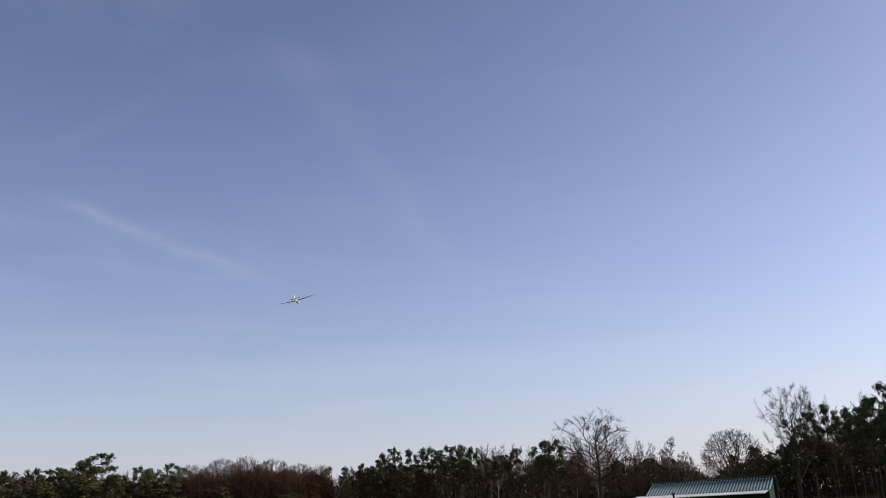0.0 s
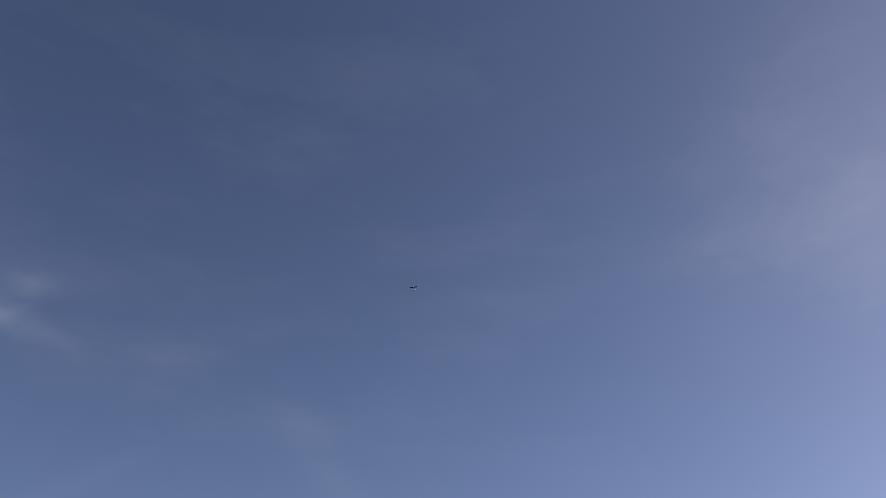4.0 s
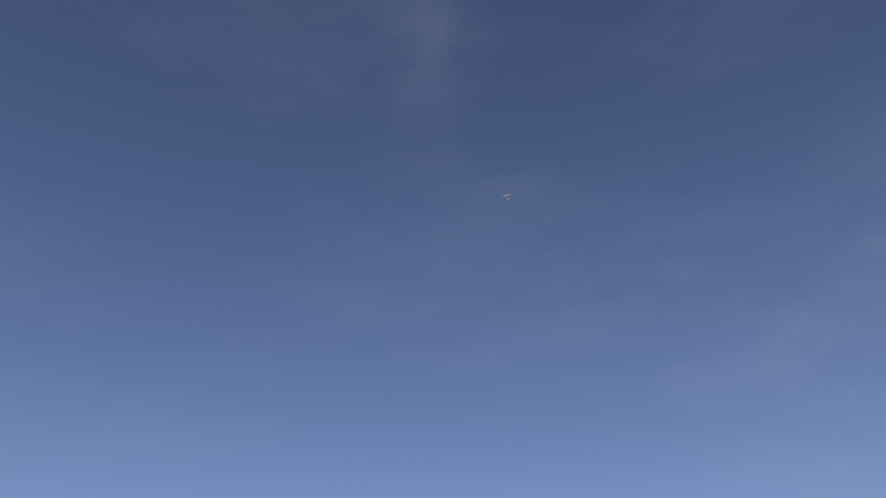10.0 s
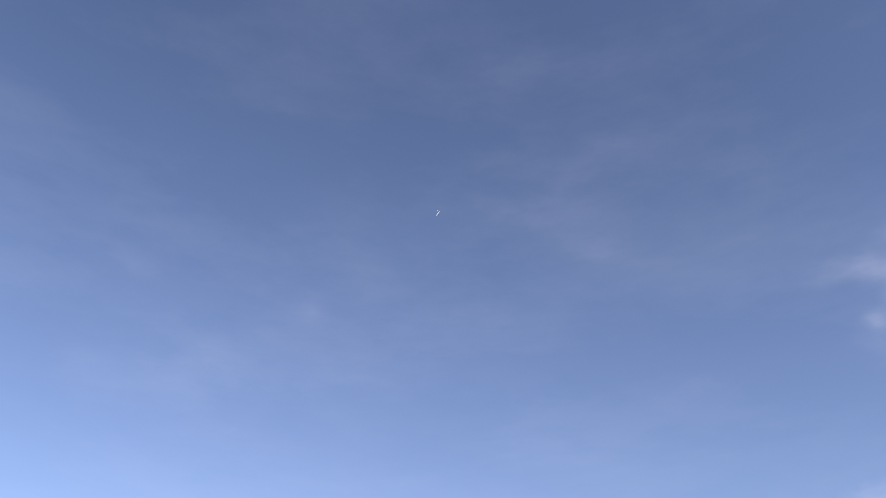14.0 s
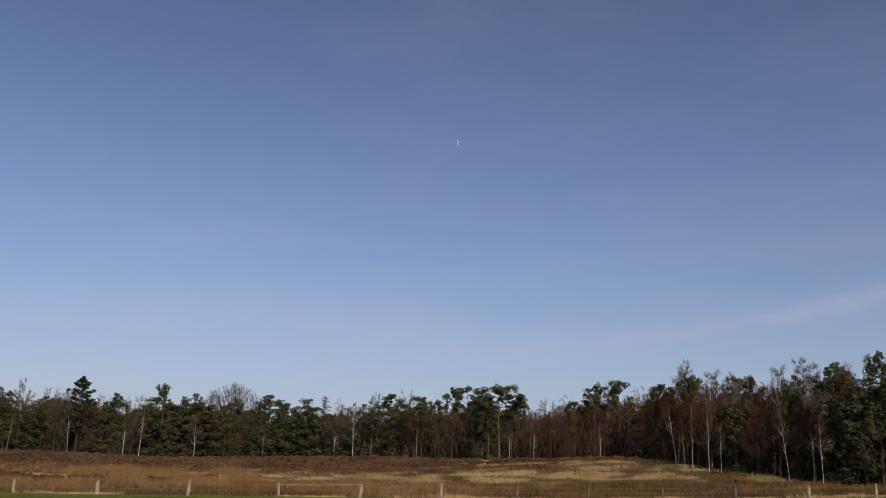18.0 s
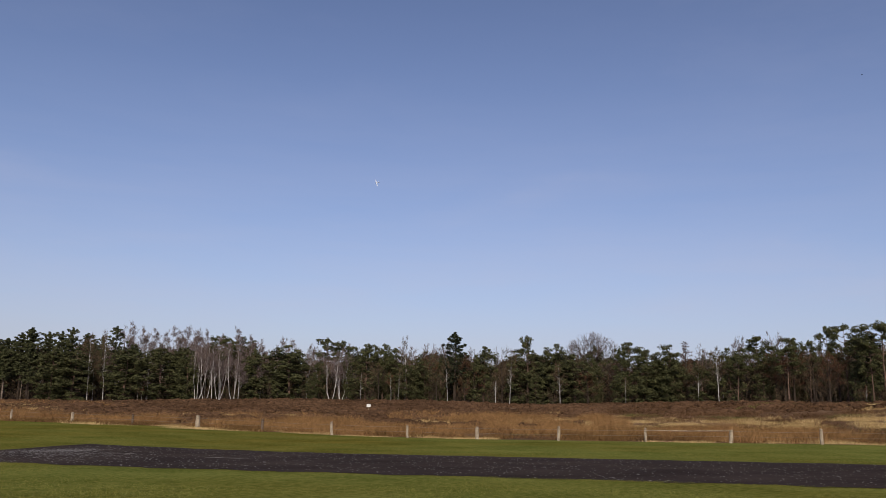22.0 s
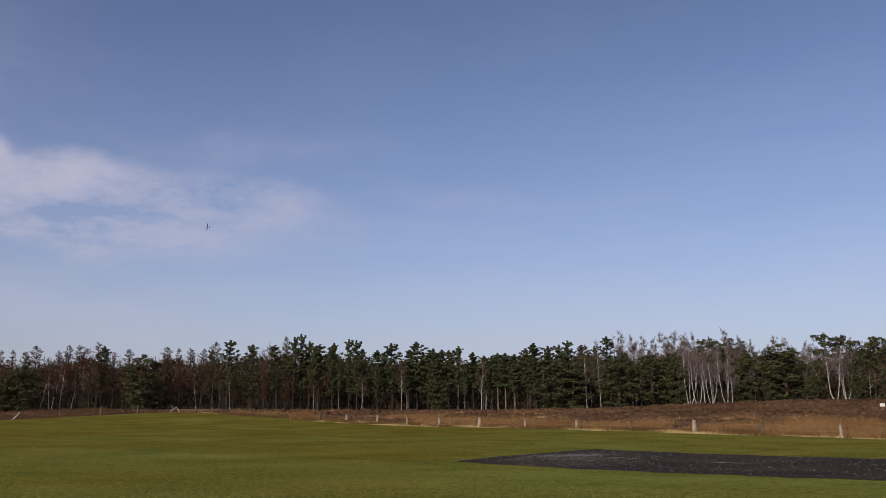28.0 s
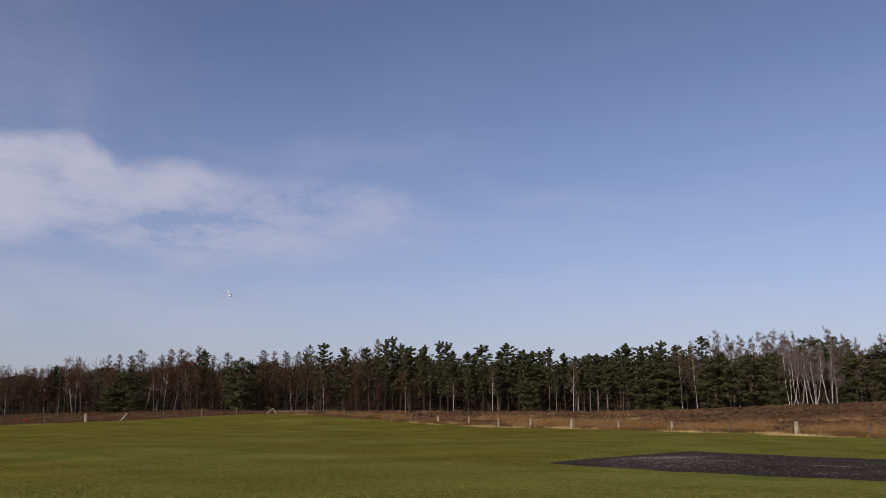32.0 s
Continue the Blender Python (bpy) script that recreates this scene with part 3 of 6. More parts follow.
def trunk_shape(h, r0, r, lean=0.03, sides=7, bend=0.02, top=0.1):
    n = 7
    pts, radii = [], []
    off = np.zeros(2)
    tilt = r.normal(0, lean, 2)
    for i in range(n):
        k = i / (n - 1)
        off = off + r.normal(0, bend, 2) * h / n
        pts.append(Vector((off[0] + tilt[0] * h * k, off[1] + tilt[1] * h * k, h * k - (0.15 if i == 0 else 0))))
        radii.append(r0 * (1.25 if i == 0 else 1) * (1 - k * (1 - top)))
    return pts, radii


def along(pts, k):
    n = len(pts) - 1
    i = min(int(k * n), n - 1)
    return pts[i].lerp(pts[i + 1], k * n - i)


def lobed(lobes, sub, per, size, seed, flat=0.8, up=0.35):
    """Needle foliage: each lobe (centre, radius) carries many small clumps on its skin, round a loose core."""
    r = np.random.default_rng(seed)
    c = np.array([tuple(p) for p, _ in lobes])
    rad = np.array([q for _, q in lobes])
    n = np.maximum(5, (1.25 * sub * (rad / 0.9) ** 1.4).astype(int))
    cc, cr = np.repeat(c, n, 0), np.repeat(rad, n)
    d = r.normal(size=(len(cc), 3)) + np.array([0, 0, up])
    d /= np.linalg.norm(d, axis=1)[:, None]
    q = cc + d * (cr * r.uniform(0.35, 1.05, len(cr)))[:, None] * np.array([1, 1, flat])
    s = cr * r.uniform(0.25, 0.45, len(cr))
    q2, s2, d2 = np.repeat(q, per, 0), np.repeat(s, per), np.repeat(d, per, 0)
    e = r.normal(size=(len(q2), 3)) + d2 * 0.5 + np.array([0, 0, 0.2])
    e /= np.linalg.norm(e, axis=1)[:, None]
    centres = q2 + e * s2[:, None] * np.array([1, 1, 0.7]) * r.uniform(0.7, 1.1, (len(q2), 1))
    v1, f1 = tufts_facing(centres, e + d2 * 0.6 + r.normal(0, 0.3, e.shape), size, seed)
    inner = np.repeat(c, 9, 0) + r.normal(0, 0.3, (len(c) * 9, 3)) * np.repeat(rad, 9)[:, None] * np.array([1, 1, flat])
    v2, f2 = needle_quads(inner, 0.36 * float(rad.mean()), 0.6, seed)
    return np.concatenate([v1, v2]), np.concatenate([f1, f2 + len(v1)])


PINE_TAGS = ("green Scots pine with a reddish trunk at the wood's edge", "tree", "trees of the wood")


def finish_pine(tree, limbs, lobes, bark, leaf, seed, sub, per, size, flat=0.8):
    part("branchwork", limbs, bark, tree)
    v, f = lobed(lobes, sub, per, size, seed, flat)
    part("crown", fast_mesh("pine_crown", v, f, [leaf]), None, tree, "dark green needles in uneven clumps")
    return tree


def make_scots(seed, base=0.5, spread=1.0, limbs_n=13, H=12.0, sub=14, per=14, size=0.135):
    """A tall Scots pine: a bare reddish trunk under an open, uneven crown of flat clumps."""
    r = np.random.default_rng(seed)
    tree = thing("pine_tree", *PINE_TAGS)
    pts, radii = trunk_shape(H * 0.96, 0.15, r, 0.025, 7, 0.035)
    part("trunk", Shape().tube(pts, radii, 7), PINE_BARK, tree, "reddish-brown bark")
    limbs, lobes = Shape(), []
    a = r.uniform(0, 6)
    for i in range(limbs_n):
        k = base + (0.95 - base) * (i + r.uniform(0, 0.9)) / limbs_n
        t = (k - base) / (1 - base)
        a += 2.4 + r.normal(0, 0.5)
        reach = spread * (0.7 + 1.6 * math.sin(math.pi * (0.28 + 0.64 * t)) * r.uniform(0.6, 1.15))
        p = along(pts, k)
        mid = p + Vector((math.cos(a), math.sin(a), r.uniform(0.0, 0.35))) * reach * 0.5
        e = mid + Vector((math.cos(a + r.normal(0, 0.3)), math.sin(a), r.uniform(0.2, 0.7))) * reach * 0.5
        limbs.tube([p, mid, e], [0.06, 0.04, 0.02], 4, False)
        lobes.append((e, r.uniform(0.6, 1.0) * spread ** 0.5))
        for _ in range(int(r.integers(1, 3))):
            lobes.append((mid.lerp(e, r.uniform(0, 0.8)) + Vector(r.normal(0, 0.3, 3)), r.uniform(0.45, 0.75) * spread ** 0.5))
    for _ in range(3):
        lobes.append((pts[-1] + Vector((*r.normal(0, 0.35, 2), r.uniform(-0.6, 0.15))), r.uniform(0.45, 0.7)))
    return finish_pine(tree, limbs, lobes, PINE_BARK, PINE_LEAF, seed, sub, per, size, 0.62)


def make_bushy(seed, H=12.0, n=44, full=3.2, sub=11, per=12, size=0.165, low=0.04):
    """A broad pine whose boughs reach the ground, rounded and lumpy."""
    r = np.random.default_rng(seed)
    tree = thing("pine_tree", "bushy green pine with boughs down to the ground", *PINE_TAGS[1:])
    pts, radii = trunk_shape(H * 0.93, 0.16, r, 0.02, 6, 0.02)
    part("trunk", Shape().tube(pts, radii, 6), PINE_BARK, tree, "reddish-brown bark")
    limbs, lobes = Shape(), []
    lop = r.uniform(0.75, 1.2, 5)
    for i in range(n):
        t = low + (0.97 - low) * (i + r.uniform(0, 0.9)) / n
        a = i * 2.4 + r.normal(0, 0.4)
        prof = (0.72 + 0.9 * t - 0.4 * t * t) if t < 0.45 else 1.04 * math.sqrt(max(0.05, 1 - max(0.0, (t - 0.6) / 0.42) ** 2))
        reach = full * prof * float(np.interp((a % 6.283) / 6.283 * 5, range(6), (*lop, lop[0]))) * r.uniform(0.65, 1.0)
        p = along(pts, min(0.98, max(0.02, t - 0.04)))
        R = r.uniform(0.6, 1.05)
        e = p + Vector((math.cos(a), math.sin(a), r.uniform(-0.1, 0.4))) * max(0.1, reach - R * 0.5)
        limbs.tube([p, e], [0.05, 0.02], 3, False)
        lobes.append((e, R))
        if reach > 1.8 and i % 2:
            lobes.append((p.lerp(e, r.uniform(0.35, 0.6)) + Vector((0, 0, r.uniform(-0.1, 0.4))), R * 0.9))
    lobes.append((pts[-1], 0.6))
    return finish_pine(tree, limbs, lobes, PINE_BARK, PINE_LEAF, seed, sub, per, size, 0.92)


def make_polepine(seed, base=0.42, H=12.0, wide=1.0, bark=None):
    """A pine grown up close to others: a long pale stem, a narrow crown with an upswept, pointed top."""
    r = np.random.default_rng(seed)
    tree = thing("pine_tree", "slim plantation pine with a long bare stem", *PINE_TAGS[1:])
    bark = bark or POLE_BARK
    pts, radii = trunk_shape(H * 0.97, 0.09, r, 0.014, 6, 0.014, 0.2)
    part("trunk", Shape().tube(pts, radii, 6), bark, tree, "pale grey-brown bark" if bark is POLE_BARK else "dark grey-brown bark")
    limbs, lobes = Shape(), []
    n = 32
    for i in range(n):
        t = (i + r.uniform(0, 0.9)) / n
        k = base + (0.97 - base) * t
        a = i * 2.4 + r.normal(0, 0.5)
        reach = wide * (0.25 + 1.2 * (1 - t) ** 0.45 * min(1, 0.6 + 2.2 * t)) * r.uniform(0.6, 1.1)
        p = along(pts, k)
        e = p + Vector((math.cos(a), math.sin(a), 0.15 + 0.75 * t)) * reach
        limbs.tube([p, e], [0.03, 0.012], 3, False)
        lobes.append((e, r.uniform(0.36, 0.66) * (1 - 0.6 * t)))
        lobes.append((p.lerp(e, 0.5), r.uniform(0.36, 0.6) * (1 - 0.55 * t)))
        if i % 2:
            lobes.append((along(pts, k + 0.03), 0.42 * (1 - 0.5 * t)))
    for i in range(4):
        lobes.append((pts[-1] + Vector((*r.normal(0, 0.05, 2), -0.4 + 0.22 * i)), 0.2 - 0.04 * i))
    for i in range(5):
        limbs.tube([along(pts, base * (0.35 + 0.6 * i / 5)), along(pts, base * (0.35 + 0.6 * i / 5)) + Vector((*r.normal(0, 0.5, 2), 0.05))], [0.018, 0.008], 3, False)
    return finish_pine(tree, limbs, lobes, bark, POLE_LEAF, seed, 12, 11, 0.13, 0.8)


def make_fir(seed, H=12.0):
    """A dark fir with sparse boughs that sweep upwards at their ends."""
    r = np.random.default_rng(seed)
    tree = thing("fir_tree", "dark pointed fir with sparse upswept boughs", *PINE_TAGS[1:])
    pts, radii = trunk_shape(H * 0.97, 0.16, r, 0.01, 6, 0.01, 0.1)
    part("trunk", Shape().tube(pts, radii, 6), DARK_BARK, tree, "grey-brown bark")
    limbs, lobes = Shape(), []
    for i in range(30):
        t = (i + r.uniform(0, 0.8)) / 30
        a = i * 2.4 + r.normal(0, 0.4)
        reach = (0.25 + 2.0 * (1 - t) ** 0.6) * r.uniform(0.55, 1.15)
        p = along(pts, 0.3 + 0.68 * t)
        mid = p + Vector((math.cos(a), math.sin(a), -0.05)) * reach * 0.6
        e = mid + Vector((math.cos(a), math.sin(a), 0.9)) * reach * 0.4
        limbs.tube([p, mid, e], [0.035, 0.02, 0.01], 3, False)
        lobes += [(e, 0.24), (mid.lerp(e, 0.4), 0.34), (mid, 0.4), (p.lerp(mid, 0.5), 0.42)]
    for i in range(4):
        lobes.append((pts[-1] + Vector((0, 0, -0.5 + 0.22 * i)), 0.3 - 0.05 * i))
    return finish_pine(tree, limbs, lobes, DARK_BARK, SPRUCE_LEAF, seed, 14, 12, 0.115, 0.75)


def make_larch(seed, base=0.2, H=12.0, wide=1.0, twig=None):
    """A leafless larch: a straight stem, whorls of thin boughs and a haze of fine twigs."""
    r = np.random.default_rng(seed)
    tree = thing("larch_tree", "leafless brown larch with fine twigs", "tree", "trees of the wood")
    pts, radii = trunk_shape(H, 0.13, r, 0.015, 6, 0.01, 0.08)
    part("trunk", Shape().tube(pts, radii, 6), DARK_BARK, tree, "grey-brown bark")
    limbs, tips = Shape(), []
    n = 120
    for i in range(n):
        t = (i / n) ** 0.85
        k = base + (0.985 - base) * min(1.0, t + r.uniform(0, 0.03))
        a = r.uniform(0, 2 * math.pi)
        reach = wide * (0.03 + 1.45 * (1 - t) ** 0.5) * r.uniform(0.35, 1.1)
        p = along(pts, k)
        d = Vector((math.cos(a), math.sin(a), 0.3 + 0.5 * t + r.normal(0, 0.3)))
        e = p + d.normalized() * reach
        limbs.tube([p, e], [0.02, 0.005], 3, False)
        for j in range(1 + int(reach * 4)):
            b = p.lerp(e, r.uniform(0.1, 0.75))
            tips.append((b, b.lerp(e, 0.6), (d + Vector((0, 0, 0.2))).normalized()))
    part("branchwork", limbs, DARK_BARK, tree)
    v, f = twig_tris(tips, 15, 0.30, 0.0105, r, 0.05, 0.9)
    part("twig_haze", fast_mesh("larch_twigs", v, f, [twig or RED_TWIG]), None, tree, "fine reddish-brown twigs")
    return tree


def make_birch(seed, H=12.0, stems=1, lean=0.05, twig=None, slim=False, sweep=0.2):
    """A leafless birch: white stems, pale rising limbs and a haze of fine hanging twigs."""
    r = np.random.default_rng(seed)
    what = "clump of leafless white birch stems with hazy twigs" if stems > 1 else "leafless white-stemmed birch with hazy brown twigs"
    tree = thing("birch_tree", what, "tree", "trees of the wood")
    limbs, pale, tips = Shape(), Shape(), []
    for s in range(stems):
        h = H * (1 if s == 0 else r.uniform(0.75, 0.98))
        thick = 0.11 if stems > 1 else (0.085 if slim else 0.11)
        pts, radii = trunk_shape(h, thick, r, lean if stems == 1 else 0.03, 6, 0.035 if stems == 1 else 0.07, 0.14)
        if stems > 1:
            a = 2 * math.pi * s / stems + r.uniform(-0.4, 0.4)
            out = Vector((math.cos(a), math.sin(a), 0)) * r.uniform(0.6, 1.3) * sweep * h
            pts = [p + out * (0.12 + 0.88 * math.sqrt(max(0.0, p.z) / h)) for p in pts]
        part("stem", Shape().tube(pts, radii, 6), BIRCH_BARK, tree, "white peeling bark")
        n = (14 if slim else 26) if stems == 1 else 15
        low = 0.32
        for i in range(n):
            k = low + (0.98 - low) * (i + r.uniform(0, 0.9)) / n
            a = r.uniform(0, 2 * math.pi)
            p = along(pts, min(k, 0.985))
            d = Vector((math.cos(a), math.sin(a), r.uniform(0.7, 1.5)))
            size = h * 0.17 * (1.35 - k) + 0.45
            if k < 0.72:
                e = p + d.normalized() * size * 0.75
                pale.tube([p, e], [0.034, 0.016], 4, False)
                p = p.lerp(e, 0.55)
            branch_fan(limbs, p, d, size, 0.018, 2, r, tips, 0.02, 3, (3, 4), 0.62)
    part("branchwork", limbs, DARK_BARK if twig is None else (twig if twig is RED_TWIG else GREY_TWIG), tree)
    part("pale_branchwork", pale, BIRCH_BARK, tree)
    v, f = twig_tris(tips, (16 if twig is not GREY_TWIG else 26) if stems == 1 else 18, 0.5, 0.0095, r, 0.1, 1.0)
    part("twig_haze", fast_mesh("birch_twigs", v, f, [twig or TWIG]), None, tree, "fine drooping twigs")
    return tree


def make_broadleaf(seed, H=12.0, start=0.22, wide=1.0, twigs=26, twig=None, depth=2, thin=0.0095, spread=0.45, rise=0.35, limb=0.055):
    """A leafless oak or ash: a stem, strong rising limbs, a broad crown of fine twigs."""
    r = np.random.default_rng(seed)
    tree = thing("bare_tree", "leafless broadleaf tree with a broad crown of fine twigs", "tree", "trees of the wood")
    pts, radii = trunk_shape(H * 0.72, 0.2, r, 0.02, 7, 0.03, 0.25)
    part("trunk", Shape().tube(pts, radii, 7), DARK_BARK, tree, "dark grey-brown bark")
    limbs, tips = Shape(), []
    n = 17
    for i in range(n):
        k = start + (0.99 - start) * (i + r.uniform(0, 0.8)) / n
        a = i * 2.4 + r.uniform(-0.5, 0.5)
        d = Vector((math.cos(a), math.sin(a), rise + 1.1 * k))
        reach = wide * H * 0.33 * (1.1 - 0.45 * k) * r.uniform(0.75, 1.1)
        branch_fan(limbs, along(pts, min(k, 0.99)), d, reach, limb * (1.2 - 0.6 * k), depth, r, tips, 0.0, 4, (3, 4), spread, (Vector((0, 0, H * 0.6)), H * 0.4 * wide ** 0.5))
    part("branchwork", limbs, DARK_BARK, tree)
    v, f = twig_tris(tips, twigs, 0.42, thin, r, -0.1, 0.6)
    part("twig_haze", fast_mesh("bare_twigs", v, f, [twig or TWIG]), None, tree, "fine bare twigs")
    return tree


def make_dome(seed, H=12.0, twig=None, thin=0.016, low=0.24, size=0.38, twigs=11):
    """A free-standing leafless tree whose limbs fan out evenly into a round crown."""
    r = np.random.default_rng(seed)
    tree = thing("bare_tree", "leafless broadleaf tree with an even round crown of twigs", "tree", "trees of the wood")
    fork, centre, R = Vector((0, 0, H * low)), Vector((0, 0, H * 0.6)), H * size
    part("trunk", Shape().tube([(0, 0, -0.2), (0.04, 0, H * low * 0.5), (0, 0, H * low), (0.05, 0.03, H * 0.45)], [0.3, 0.25, 0.22, 0.1], 8), DARK_BARK, tree, "dark grey-brown bark")
    limbs, tips = Shape(), []

    def on_crown(i, n, jitter):
        th = math.acos(1 - 1.62 * (i + 0.5) / n)
        a = i * 2.39996 + r.normal(0, jitter)
        return centre + R * Vector((math.sin(th) * math.cos(a), math.sin(th) * math.sin(a), 0.96 * math.cos(th)))

    n = 22
    for i in range(n):
        e = on_crown(i, n, 0.1)
        mid = fork.lerp(e, 0.5) + Vector((0, 0, 0.05 * H)) + Vector(r.normal(0, 0.12, 3))
        limbs.tube([fork + Vector(r.normal(0, 0.06, 3)), mid, mid.lerp(e, 0.6)], [0.10, 0.06, 0.035], 4, False)
        for _ in range(9):
            s = fork.lerp(mid, r.uniform(0.6, 1.0)).lerp(mid.lerp(e, 0.6), r.uniform(0, 1))
            g = centre + (e - centre + Vector(r.normal(0, 0.30 * R, 3))).normalized() * R * r.uniform(0.9, 1.02)
            m = s.lerp(g, 0.5) + Vector(r.normal(0, 0.1, 3))
            limbs.tube([s, m, g], [0.028, 0.018, 0.008], 3, False)
            for _ in range(4):
                b = m.lerp(g, r.uniform(-0.4, 0.7))
                q = centre + (g - centre + Vector(r.normal(0, 0.16 * R, 3))).normalized() * R * r.uniform(0.88, 1.02)
                limbs.tube([b, q], [0.012, 0.006], 3, False)
                tips.append((b.lerp(q, 0.3), q, (q - b).normalized()))
    part("branchwork", limbs, DARK_BARK, tree)
    v, f = twig_tris(tips, twigs, 0.4, thin, r, -0.05, 0.45)
    part("twig_haze", fast_mesh("crown_twigs", v, f, [twig or TWIG]), None, tree, "fine bare twigs")
    return tree


def make_ivy_ash(seed, H=12.0):
    """An ash whose stem and lower limbs are overgrown with dark ivy."""
    tree = make_broadleaf(seed, H, 0.28, 1.05, 13, DARK_TWIG, 3, 0.008, 0.42, 0.5)
    tree["label"] = "leafless ash with dark ivy clumps on its stem"
    r = np.random.default_rng(seed + 1)
    lobes = [(Vector((*r.normal(0, 0.55, 2), H * k)), r.uniform(0.45, 0.8)) for k in np.linspace(0.3, 0.66, 13)]
    v, f = lobed(lobes, 12, 14, 0.12, seed, 0.9)
    part("ivy", fast_mesh("ivy", v, f, [SPRUCE_LEAF]), None, tree, "dark evergreen ivy")
    return tree


def make_bush(seed):
    """A thicket of bare stems at the wood's edge."""
    r = np.random.default_rng(seed)
    bush = thing("thicket", "leafless brown undergrowth thicket at the wood's edge", "bush", "thickets of the wood")
    limbs, tips = Shape(), []
    for _ in range(16):
        o = Vector((r.normal(0, 0.9), r.normal(0, 0.9), -0.1))
        branch_fan(limbs, o, Vector((*r.normal(0, 0.25, 2), 1)), r.uniform(1.6, 3.0), 0.03, 1, r, tips, 0, 3, (3, 4), 0.4)
    part("brushwood", limbs, DARK_BARK, bush)
    v, f = twig_tris(tips, 10, 0.55, 0.011, r, 0, 0.6)
    part("twig_haze", fast_mesh("thicket_twigs", v, f, [TWIG]), None, bush)
    return bush


KINDS = {
    "scots": [make_scots(11), make_scots(12, 0.58, 0.9, 10), make_scots(13, 0.42, 1.1, 13), make_scots(14, 0.52, 1.2, 12)],
    "umbrella": [make_scots(15, 0.62, 1.5, 13)],
    "bushy": [make_bushy(21), make_bushy(22, n=38, full=2.8), make_bushy(23, n=46, full=3.6, low=0.1), make_bushy(24, n=40, full=3.0)],
    "polepine": [make_polepine(31), make_polepine(32, 0.5, bark=DARK_BARK), make_polepine(33, 0.3, wide=1.15, bark=DARK_BARK), make_polepine(34, 0.4, bark=DARK_BARK), make_polepine(35, 0.22, wide=1.2, bark=DARK_BARK)],
    "fir": [make_fir(37)],
    "larch": [make_larch(41, 0.2, wide=1.3), make_larch(42, 0.25, wide=1.1), make_larch(43, 0.3, wide=1.5, twig=TWIG)],
    "birch": [make_birch(51), make_birch(52, lean=0.08), make_birch(53, lean=0.07)],
    "redbirch": [make_birch(54, twig=RED_TWIG), make_birch(55, lean=0.08, twig=RED_TWIG)],
    "slimbirch": [make_birch(56, lean=0.16, slim=True), make_birch(57, lean=0.2, slim=True), make_birch(58, lean=0.14, slim=True, twig=RED_TWIG)],
    "clump": [make_birch(61, stems=3, twig=GREY_TWIG, sweep=0.28), make_birch(62, stems=2, twig=GREY_TWIG, sweep=0.24), make_birch(63, stems=3, sweep=0.3, twig=GREY_TWIG)],
    "greybirch": [make_birch(71, twig=GREY_TWIG), make_birch(72, twig=GREY_TWIG), make_birch(73, twig=GREY_TWIG, lean=0.07)],
    "bare": [make_broadleaf(81), make_broadleaf(82, wide=0.85, twig=RED_TWIG)],
    "greybare": [make_broadleaf(84, wide=0.9, start=0.4, twig=GREY_TWIG, twigs=38), make_broadleaf(85, wide=0.75, start=0.35, twig=GREY_TWIG, twigs=38)],
    "redbare": [make_dome(83, twig=RED_TWIG, thin=0.014, low=0.14, size=0.42, twigs=24), make_dome(86, twig=RED_TWIG, thin=0.014, low=0.2, size=0.38, twigs=22)],
    "bush": [make_bush(91), make_bush(92)],
    "oak": [make_broadleaf(101, start=0.34, wide=1.05, twigs=9, twig=DARK_TWIG, depth=3, thin=0.008, spread=0.5, rise=0.1, limb=0.09)],
    "smalloak": [make_broadleaf(105, wide=1.2, start=0.2, twig=RED_TWIG, twigs=10)],
    "dome": [make_dome(102, twig=DARK_TWIG)],
    "beech": [make_dome(104, twig=GREY_TWIG)],
    "ash": [make_ivy_ash(103)],
}
UNUSED = {id(t) for k in KINDS.values() for t in k}


def tree_size(tree):
    """How high and how far out a tree as built reaches, its last stray twigs left out."""
    co = []
    for ob in tree.children:
        a = np.zeros(len(ob.data.vertices) * 3, dtype=np.float32)
        ob.data.vertices.foreach_get("co", a)
        co.append(a.reshape(-1, 3))
    co = np.concatenate(co)
    return float(np.percentile(co[:, 2], 99.7)), float(np.percentile(np.abs(co[:, :2]), 96))


SIZES = {id(t): tree_size(t) for k in KINDS.values() for t in k}


def plant(kind, az, d, tall, half=0.0, wide=1.0):
    """Stand a tree of that kind, so tall, at a direction and distance; half: how far out its crown reaches, in metres."""
    src = KINDS[kind][int(rng.integers(len(KINDS[kind])))]
    x, y = at(az, d)
    m = pose(x, y, on_ground(x, y) - 0.05, 0, 0, float(rng.uniform(0, 360)))
    if id(src) in UNUSED:
        UNUSED.discard(id(src))
        ob = src
        ob.matrix_basis = m
    else:
        ob = copy_thing(src, m)
    s = tall / (4.0 if kind == "bush" else SIZES[id(src)][0])
    w = min(max(half / SIZES[id(src)][1], 0.55 * s), 1.9 * s) if half else s * wide
    ob.scale = (w, w, s)
    return ob


